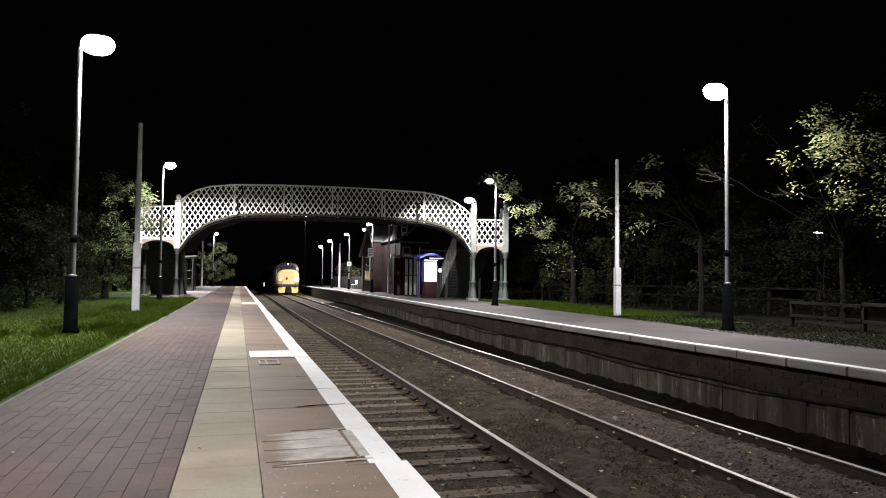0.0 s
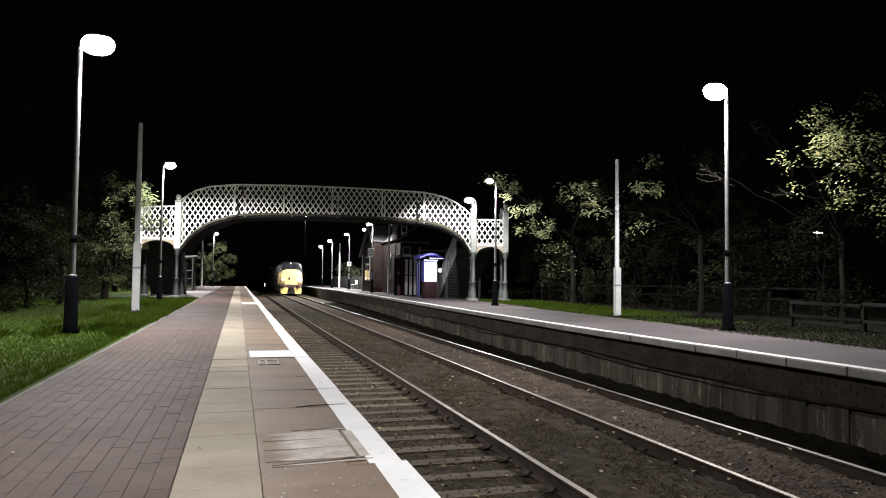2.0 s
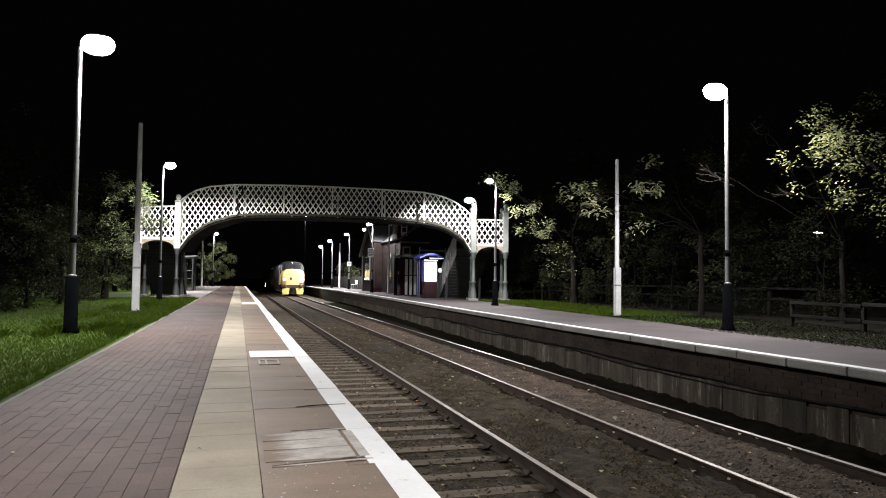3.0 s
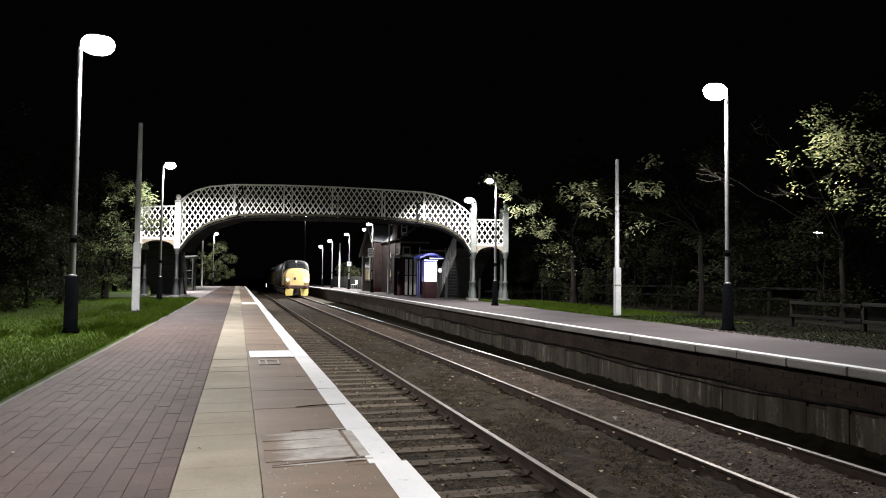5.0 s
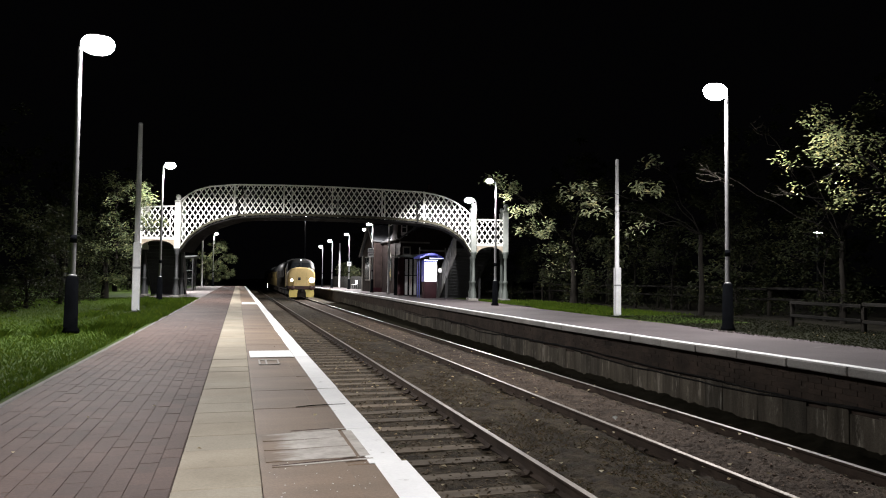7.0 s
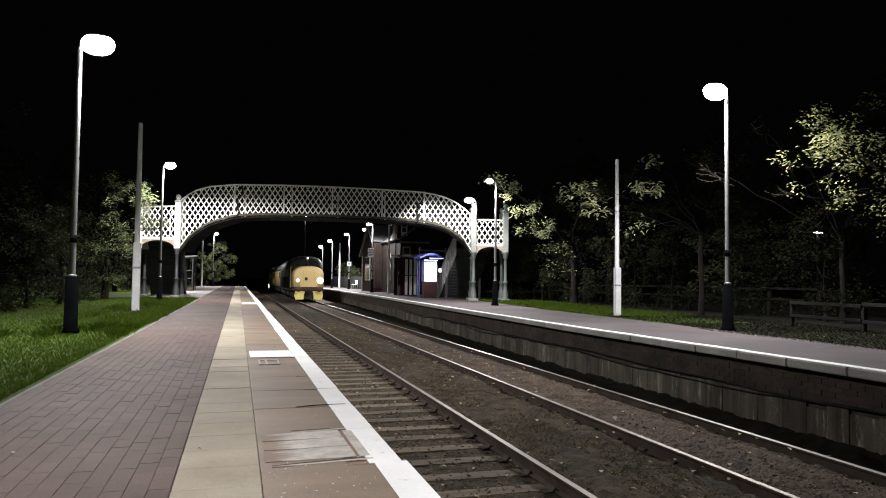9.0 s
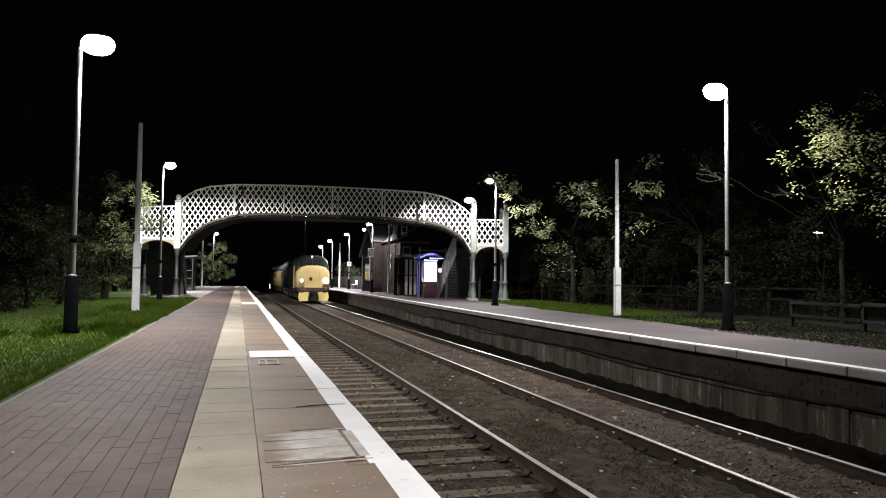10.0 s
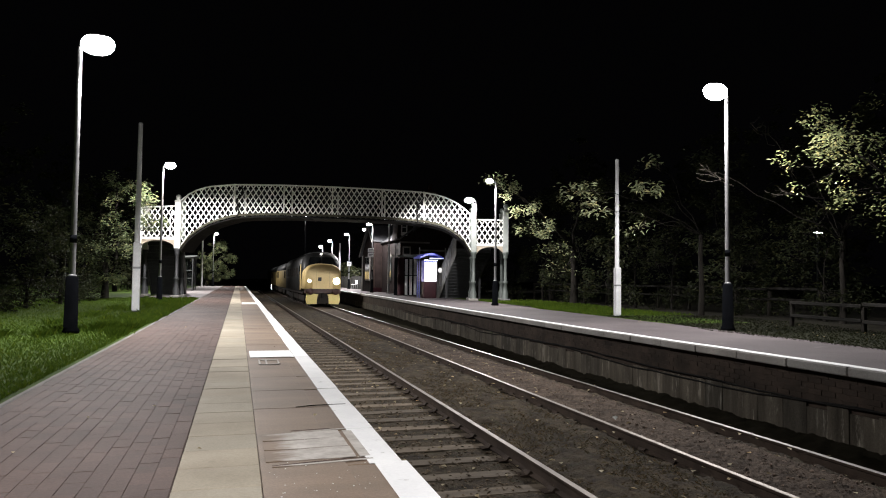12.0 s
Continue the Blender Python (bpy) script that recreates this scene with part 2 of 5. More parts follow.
LAMPFAR = glow("far_lantern_glow", (1.0, 0.985, 0.97), 60.0)
SCREEN = glow("lit_panel", (0.93, 0.93, 1.0), 2.2)
TUBELIGHT = glow("canopy_strip_light", (0.80, 0.83, 1.0), 2.0)
# Canopy edge is no lamp: the light on it is put in as emission.
CANOPYGLOW = glow("canopy_edge_glow", (0.62, 0.64, 1.0), 0.55)
HEADLIGHT = glow("headlight_glow", (1.0, 0.90, 0.74), 150.0)
DIMLIGHT = glow("dim_headlight_glow", (1.0, 0.93, 0.80), 9.0)
MARKER = glow("marker_glow", (1.0, 0.97, 0.92), 4.0)


# ---- building helpers ----
class Shape:
    """Collects faces; becomes one mesh."""

    def __init__(self):
        self.v, self.f, self.smooth = [], [], []

    def add(self, verts, faces, smooth=False):
        n = len(self.v)
        self.v += [tuple(p) for p in verts]
        self.f += [tuple(i + n for i in face) for face in faces]
        self.smooth += [smooth] * len(faces)
        return self

    def box(self, x0, x1, y0, y1, z0, z1, m=None, bevel=0.0):
        c = bevel
        if c:
            pts, faces = [], []
            for z, k in ((z0, c), (z0 + c, 0), (z1 - c, 0), (z1, c)):
                a, b2, e, g = x0 + k, x1 - k, y0 + k, y1 - k
                q = c if k == 0 else 0.0
                pts += [(a + q, e, z), (b2 - q, e, z), (b2, e + q, z), (b2, g - q, z), (b2 - q, g, z), (a + q, g, z), (a, g - q, z), (a, e + q, z)]
            for r in range(3):
                for i in range(8):
                    j = (i + 1) % 8
                    faces.append((r * 8 + i, r * 8 + j, r * 8 + 8 + j, r * 8 + 8 + i))
            faces += [tuple(reversed(range(8))), tuple(range(24, 32))]
        else:
            pts = [(x0, y0, z0), (x1, y0, z0), (x1, y1, z0), (x0, y1, z0), (x0, y0, z1), (x1, y0, z1), (x1, y1, z1), (x0, y1, z1)]
            faces = [(3, 2, 1, 0), (4, 5, 6, 7), (0, 1, 5, 4), (1, 2, 6, 5), (2, 3, 7, 6), (3, 0, 4, 7)]
        if m is not None:
            pts = [m @ Vector(p) for p in pts]
        return self.add(pts, faces)

    def tube(self, points, radii, n=8, cap=True):
        """A round bar through points."""
        points = [Vector(p) for p in points]
        if not hasattr(radii, "__len__"):
            radii = [radii] * len(points)
        pts, faces = [], []
        for i, p in enumerate(points):
            d = (points[min(i + 1, len(points) - 1)] - points[max(i - 1, 0)]).normalized()
            a = d.orthogonal().normalized() if i == 0 else (side - d * side.dot(d)).normalized()
            side = a
            b2 = d.cross(a)
            pts += [p + (a * math.cos(k * 2 * math.pi / n) + b2 * math.sin(k * 2 * math.pi / n)) * radii[i] for k in range(n)]
        for i in range(len(points) - 1):
            for k in range(n):
                j = (k + 1) % n
                faces.append((i * n + k, i * n + j, i * n + n + j, i * n + n + k))
        self.add(pts, faces, True)
        if cap:
            self.add(pts[:n], [tuple(reversed(range(n)))])
            self.add(pts[-n:], [tuple(range(n))])
        return self

    def lathe(self, profile, n=16, at=(0, 0, 0), m=None):
        """Radius and height pairs turned round a vertical axis."""
        pts, faces = [], []
        for r, z in profile:
            for k in range(n):
                p = Vector((at[0] + r * math.cos(k * 2 * math.pi / n), at[1] + r * math.sin(k * 2 * math.pi / n), at[2] + z))
                pts.append(m @ p if m is not None else p)
        for i in range(len(profile) - 1):
            for k in range(n):
                j = (k + 1) % n
                faces.append((i * n + k, i * n + j, i * n + n + j, i * n + n + k))
        self.add(pts, faces, True)
        return self

    def slab(self, outline, axis, lo, hi, m=None):
        """A flat outline of (a, b) pairs given thickness along an axis: x, y or z."""
        put = {"x": lambda a, b2, c: (c, a, b2), "y": lambda a, b2, c: (a, c, b2), "z": lambda a, b2, c: (a, b2, c)}[axis]
        n = len(outline)
        pts = [put(a, b2, lo) for a, b2 in outline] + [put(a, b2, hi) for a, b2 in outline]
        if m is not None:
            pts = [m @ Vector(p) for p in pts]
        faces = [tuple(reversed(range(n))), tuple(range(n, 2 * n))] + [(i, (i + 1) % n, n + (i + 1) % n, n + i) for i in range(n)]
        return self.add(pts, faces)

    def mesh(self, name, material):
        me = bpy.data.meshes.new(name)
        me.from_pydata(self.v, [], self.f)
        me.polygons.foreach_set("use_smooth", self.smooth)
        me.materials.append(material)
        me.validate()
        bm = bmesh.new()
        bm.from_mesh(me)
        bmesh.ops.recalc_face_normals(bm, faces=bm.faces) if len(bm.faces) < 20000 else None
        bm.to_mesh(me)
        bm.free()
        return me


def part(name, shape, material, parent=None, label="", m=None):
    """One mesh object from a Shape (or a ready mesh), under a thing or a part."""
    me = shape.mesh(name, material) if isinstance(shape, Shape) else shape
    ob = new(name, me)
    ob.parent = parent
    if m is not None:
        ob.matrix_basis = m
    return tagged(ob, label)


def thing(name, m, label, category, group="", kind=""):
    """An Empty at the base of a thing, which parents its parts."""
    ob = new(name)
    ob.empty_display_size = 0.2
    ob.matrix_basis = m
    return tagged(ob, label, category, group, kind)


def along(rows, x):
    return float(np.interp(x, [r[0] for r in rows], [r[1] for r in rows]))


rng = np.random.default_rng(7)


def blades(count, place, length, width, seed):
    """Many small curved blades or leaves: place(r, i) gives a root and a direction."""
    r = np.random.default_rng(seed)
    s = Shape()
    for i in range(count):
        root, d, side = place(r, i)
        l, w = length * r.uniform(0.6, 1.3), width * r.uniform(0.7, 1.2)
        d, side = Vector(d).normalized(), Vector(side).normalized()
        up = d.cross(side)
        a = Vector(root)
        n = len(s.v)
        s.v += [tuple(a), tuple(a + d * l * 0.5 + side * w * 0.5 + up * l * 0.12), tuple(a + d * l + up * l * -0.05), tuple(a + d * l * 0.5 - side * w * 0.5 + up * l * 0.12)]
        s.f += [(n, n + 1, n + 2), (n, n + 2, n + 3)]
        s.smooth += [False, False]
    return s

# ---- the setting: ground, platforms, trackbed ----
RAIL_Z = -0.934
R0, R1, R2, R3 = 1.64, 3.144, 4.953, 6.466      # rail centres
EDGE_N, SLAB_X, BUFF_X, KERB_X = 0.911, 0.138, -0.284, -1.726
FAR_EDGE = [(-30, 7.23), (15, 7.23), (25, 7.5), (39, 8.0), (50, 8.25), (66, 8.45), (110, 8.5)]
END_N, END_F = 88.0, 100.0


def ground():
    s = Shape()
    xs = [-600, -60, -12, -4, -1.80, -1.79, 11.60, 11.61, 16, 24, 60, 600]
    ys = [-600, -80, -20, 0, 20, 40, 60, 80, 110, 200, 900]
    pts = [(x, y, -1.16 if i in (5, 6) else -0.03) for y in ys for i, x in enumerate(xs)]
    n = len(xs)
    s.add(pts, [(j * n + i, j * n + i + 1, j * n + n + i + 1, j * n + n + i) for j in range(len(ys) - 1) for i in range(n - 1)])
    tagged(part("ground", s, SOIL), "dark soil and rough ground beside the railway", "ground", kind="structure")


ground()


def trackbed():
    """Uneven earth and ballast between the two platforms."""
    s = Shape()
    xs = np.concatenate([np.arange(0.8, 7.3, 0.075), np.arange(7.3, 8.8, 0.3)])
    ys = np.concatenate([np.arange(-8, 2, 0.4), np.arange(2, 19, 0.075), np.arange(19, 34, 0.2), np.arange(34, 140, 2.0)])
    r = np.random.default_rng(3)
    pts = []
    for y in ys:
        for x in xs:
            z = -1.10
            if R2 + 0.06 < x < R3 - 0.06:
                z = -1.04
            elif R1 + 0.15 < x < R2 - 0.1:
                z = -1.05 + 0.05 * noise.noise((x * 1.5, y * 0.6, 0))
            elif x > R3 + 0.1:
                z = -1.09
            k = 0.45 if x < R1 + 0.1 else 1.0
            pts.append((x, y, z + k * (0.03 * noise.noise((x * 4, y * 4, 2)) + 0.022 * noise.noise((x * 11, y * 11, 7)) + r.uniform(-0.008, 0.008))))
    n = len(xs)
    s.add(pts, [(j * n + i, j * n + i + 1, j * n + n + i + 1, j * n + n + i) for j in range(len(ys) - 1) for i in range(n - 1)], True)
    bed = Shape()
    bx = np.arange(R2 + 0.08, R3 - 0.24, 0.04)
    by = np.concatenate([np.arange(-8, 3, 0.3), np.arange(3, 22, 0.04), np.arange(22, 40, 0.15), np.arange(40, 122, 2.0)])
    n = len(bx)
    bed.v = [(x, y, -1.004 + 0.016 * noise.noise((x * 14, y * 14, 4)) + 0.014 * noise.noise((x * 5, y * 5, 8)) + r.uniform(-0.007, 0.007) - (0.05 if k in (0, n - 1) else 0.0)) for y in by for k, x in enumerate(bx)]
    bed.f = [(j * n + i, j * n + i + 1, j * n + n + i + 1, j * n + n + i) for j in range(len(by) - 1) for i in range(n - 1)]
    bed.smooth = [False] * len(bed.f)
    tagged(part("ballast_bed", bed, PINKEARTH), "pinkish ballast bed between the far rails", "ballast", kind="structure")
    n = len(xs)
    tagged(part("trackbed", s, EARTH), "dirty brown earth and old ballast of the trackbed", "trackbed", kind="structure")


trackbed()


def stones(name, count, x0, x1, y0, y1, z, size, material, label, seed):
    r = np.random.default_rng(seed)
    s = Shape()
    for i in range(count):
        u = r.random()
        x, y = r.uniform(x0, x1), y0 + (y1 - y0) * u * u
        k = size * r.uniform(0.5, 1.4)
        j = r.uniform(0.6, 1.3, 6) * k
        p = [(j[0], 0, 0), (0, j[1], 0), (-j[2], 0, 0), (0, -j[3], 0), (0, 0, j[4] * 0.45), (0, 0, -j[5] * 0.5)]
        m = pose(x, y, z + r.uniform(-0.01, 0.02), r.uniform(-30, 30), r.uniform(-30, 30), r.uniform(0, 360))
        s.add([m @ Vector(q) for q in p], [(0, 1, 4), (1, 2, 4), (2, 3, 4), (3, 0, 4), (1, 0, 5), (2, 1, 5), (3, 2, 5), (0, 3, 5)])
    tagged(part(name, s, material), label, "ballast", kind="stuff")


stones("ballast", 1500, R2 + 0.05, R3 - 0.25, 3.5, 40, -1.0, 0.02, PINKSTONE, "pinkish broken ballast between the far rails", 11)
stones("ballast", 7000, 0.95, R1 - 0.05, 2.5, 32, -1.094, 0.02, BROWNSTONE, "small brown ballast stones between the sleepers", 12)
stones("ballast", 1100, R1 + 0.1, R2 - 0.1, 2.5, 32, -1.04, 0.018, BROWNSTONE, "brown cinders and stones between the two tracks", 13)
stones("ballast", 1800, R3 + 0.1, 7.2, 3.5, 30, -1.08, 0.024, STONE, "dark stones below the far platform wall", 14)


def litter():
    def place(r, i):
        u = r.random()
        a = r.uniform(0, 6.28)
        x = r.uniform(1.0, 7.1)
        z = -0.99 if R2 < x < R3 else (-1.02 if R1 < x < R2 else -1.09)
        return (x, 2.5 + 30 * u * u, z + 0.03), (math.cos(a), math.sin(a), r.uniform(-0.1, 0.4)), (-math.sin(a), math.cos(a), r.uniform(-.3, .3))
    tagged(part("fallen_leaves", blades(620, place, 0.075, 0.05, 21), LITTER), "dry fallen leaves scattered over the trackbed", "leaves", kind="stuff")

    def place2(r, i):
        a = r.uniform(0, 6.28)
        if i % 10:
            x, y, z = r.uniform(9.9, 13.5), r.uniform(6, 26), -0.0
        else:
            x, y, z = r.uniform(-1.8, 0.6), 3 + 20 * r.random() ** 2, 0.012
        return (x, y, z), (math.cos(a), math.sin(a), r.uniform(0, 0.3)), (-math.sin(a), math.cos(a), r.uniform(-.3, .3))
    tagged(part("fallen_leaves", blades(150, place2, 0.045, 0.028, 22), LITTER), "few dry leaves on platforms and rough grass", "leaves", kind="stuff")
    for x, y, z, a in ((2.35, 4.36, -1.03, 20), (2.44, 4.30, -1.04, 70), (2.22, 4.38, -1.04, 130), (5.3, 9.2, -0.97, 40)):
        s = Shape().add([(-0.05, -0.02, 0), (0.04, -0.03, 0.03), (0.06, 0.03, 0.01), (-0.03, 0.035, 0.035), (0, 0, 0.05)],
                        [(0, 1, 4), (1, 2, 4), (2, 3, 4), (3, 0, 4), (3, 2, 1, 0)])
        p = part("paper_scrap", s, PAPER, None, "", pose(x, y, z, 0, 0, a))
        tagged(p, "crumpled pale scrap of paper on the trackbed", "litter")


litter()


def rails():
    prof = [(-0.07, 0), (0.07, 0), (0.07, 0.012), (0.012, 0.03), (0.012, 0.11), (0.034, 0.122), (0.034, 0.148), (-0.034, 0.148), (-0.034, 0.122), (-0.012, 0.11), (-0.012, 0.03), (-0.07, 0.012)]
    for x, top in ((R0, GREYTOP), (R1, GREYTOP), (R2, GREYTOP), (R3, DULLTOP)):
        t = thing("rail", pose(x, 0, RAIL_Z - 0.152), "long steel running rail with worn bright head on rusty web", "rail", "running rails")
        part("rail_web", Shape().slab(prof, "y", -6, 260), RUST, t)
        part("rail_head", Shape().slab([(-0.0345, 0.1485), (0.0345, 0.1485), (0.030, 0.152), (-0.030, 0.152)], "y", -6, 260), top, t, "polished steel head")
        chair = Shape().slab([(-0.17, 0), (0.17, 0), (0.17, 0.012), (0.09, 0.02), (0.06, 0.055), (0.04, 0.055), (0.036, 0.02), (-0.036, 0.02), (-0.04, 0.055), (-0.06, 0.055), (-0.09, 0.02), (-0.17, 0.012)], "y", -0.07, 0.07).mesh("rail_chair", RUST)
        for i in range(95):
            part("rail_chair", chair, RUST, t, "", pose(0, 1.6 + i * 0.624, -0.01))


rails()


def sleepers():
    for x0, x1, z, n, lab in ((R0 - 0.55, R1 + 0.5, RAIL_Z - 0.155, 120, "weathered grey-brown timber sleeper under the near track"),
                              (R2 - 0.5, R3 + 0.5, RAIL_Z - 0.20, 60, "timber sleeper of the far track sunk in ballast")):
        r = np.random.default_rng(5)
        base = None
        for i in range(n):
            m = pose((x0 + x1) / 2 + r.uniform(-0.03, 0.03), 12.96 - 0.624 * 16 + i * 0.624 + r.uniform(-0.015, 0.015), z, r.uniform(-0.6, 0.6), 0, r.uniform(-0.8, 0.8))
            if base is None:
                w = (x1 - x0) / 2
                base = part("sleeper", Shape().box(-w, w, -0.125, 0.125, -0.13, 0.0, None, 0.012), SLEEPER, None, lab, m)
                tagged(base, lab, "sleeper", "track sleepers")
            else:
                copy_thing(base, m)


sleepers()


def platform_near():
    root = thing("platform_near", pose(0, 0, 0), "station platform paved with red-brown blocks, buff tactile slabs and a white edge line", "platform", kind="structure")
    s = Shape()
    s.box(KERB_X - 0.06, BUFF_X, -6.2, END_N, -1.14, -0.0035)
    s.box(BUFF_X + 0.001, EDGE_N - 0.10, -6.2, END_N, -1.14, -0.0085)
    part("platform_core", s, JOINT, root)
    part("edge_wall", Shape().box(EDGE_N - 0.099, EDGE_N - 0.07, -6.2, END_N, -1.14, -0.13), BRICKD, root, "dark brick platform face")
    # kerb along the grass
    kerb = Shape().box(KERB_X - 0.05, KERB_X, 0, 0.9, -0.12, 0.008, None, 0.01).mesh("kerb", COPING)
    for i in range(104):
        part("kerb", kerb, COPING, root, "", pose(0, -6 + i * 0.905, 0, 0, 0, rng.uniform(-0.15, 0.15)))
    # pinkish coping edge under the white paint, one stone proud near the eye
    cop = Shape().box(-0.05, 0.31, 0, 0.898, -0.13, -0.004, None, 0.012).mesh("coping_stone", SLAB)
    lin = Shape().box(0, 0.185, 0.002, 0.896, -0.004, 0.004, None, 0.002).mesh("white_line", WHITE)
    for i in range(104):
        y = -6.0 + i * 0.9
        shift = 0.022 if 3.2 > y else rng.uniform(-0.006, 0.006)
        m = pose(EDGE_N - 0.31 + shift, y, rng.uniform(-0.002, 0.002), 0, 0, rng.uniform(-0.12, 0.12))
        part("coping_stone", cop, SLAB, root, "", m)
        part("white_line", lin, WHITE, root, "worn white painted edge line" if i == 0 else "", m @ pose(0.125, 0, 0.0))
    # brown slabs
    r = np.random.default_rng(8)
    slab = Shape().box(SLAB_X + 0.001, EDGE_N - 0.312, 0, 0.8985, -0.06, 0.0, None, 0.003).mesh("brown_slab", SLAB)
    y = -6.0
    while y < END_N - 1:
        part("brown_slab", slab, SLAB, root, "", pose(0, y, r.uniform(-0.003, 0.003), 0, 0, r.uniform(-0.1, 0.1)))
        y += 0.9
    # buff tactile slabs
    tac = Shape().box(BUFF_X + 0.002, SLAB_X - 0.002, 0, 0.398, -0.06, 0.002, None, 0.005).mesh("buff_slab", TACTILE)
    for i in range(234):
        part("buff_slab", tac, TACTILE, root, "", pose(0, -6.0 + i * 0.4, r.uniform(-0.003, 0.003), r.uniform(-0.15, 0.15), 0, r.uniform(-0.15, 0.15)))
    # cross bars of white paint, and a faded painted box
    for y0, y1 in ((9.33, 10.15), (28.2, 29.9)):
        part("painted_bar", Shape().box(SLAB_X + 0.03, EDGE_N - 0.19, y0, y1, 0.0, 0.006, None, 0.002), WHITE, root, "white painted bar across the slabs")
    s = Shape()
    for a, b2, c, d in ((0.26, 0.50, 9.00, 9.05), (0.26, 0.50, 8.55, 8.60), (0.26, 0.28, 8.55, 9.05), (0.48, 0.50, 8.55, 9.05), (0.34, 0.36, 8.6, 9.0)):
        s.box(a, b2, c, d, 0.0035, 0.0065)
    part("faded_marking", s, PATCH, root, "faded box of paint")
    # light mortar repairs beside the edge, ragged towards the slab's middle
    for x0, x1, y0, y1 in ((0.17, 0.665, 4.555, 4.76), (0.17, 0.67, 4.315, 4.54), (0.17, 0.675, 4.04, 4.30)):
        rim = [(x0, y0), (x0, y1 - 0.02)] + [(x0 + (x1 - x0) * k / 6, y1 - 0.02 + 0.008 * k + r.uniform(-0.006, 0.006)) for k in range(2, 7)]
        rim += [(x1 - (x1 - x0) * k / 6, y0 + 0.02 - 0.004 * k + r.uniform(-0.005, 0.005)) for k in range(5)]
        part("repair_patch", Shape().slab(rim, "z", 0.0005, 0.0035), WORNMORTAR, root, "pale worn mortar repair")
    part("repair_patch", Shape().slab([(0.695, 4.05), (0.755, 4.06), (0.75, 4.74), (0.69, 4.77)], "z", 0.001, 0.0045), WORNMORTAR, root, "pale mortar repair")
    for y0, y1, x0 in ((4.785, 4.80, 0.36), (3.945, 3.965, 0.20)):
        part("repair_patch", Shape().slab([(x0, y0 - 0.02), (0.76, y0 + 0.04), (0.76, y1 + 0.045), (x0, y1 - 0.02)], "z", 0.0005, 0.0036), WORNMORTAR, root, "thin pale mortar line")
    for pts in ([(0.2, 3.955), (0.42, 3.99), (0.62, 4.022), (0.74, 4.012), (0.74, 4.018), (0.62, 4.029), (0.42, 3.995), (0.2, 3.96)], [(0.46, 5.70), (0.62, 5.745), (0.86, 5.75), (0.86, 5.775), (0.6, 5.77), (0.46, 5.715)],
                [(0.36, 4.82), (0.62, 4.85), (0.62, 4.858), (0.36, 4.826)]):
        part("crack", Shape().slab(pts, "z", 0.001, 0.0035), UNDERJOINT if pts[0][0] > 0.4 else JOINT, root, "dark open joint")
    part("platform_widening", Shape().box(-4.3, KERB_X - 0.07, 37.5, END_N, -0.1, -0.002), PALETARMAC, root, "pale tarmac beyond the footbridge")
    # ramp end
    part("platform_ramp", Shape().slab([(END_N, 0), (END_N + 7, -0.9), (END_N + 7, -1.14), (END_N, -1.14)], "x", KERB_X, EDGE_N - 0.1), TARMAC, root, "sloping platform end")
    return root


near_root = platform_near()


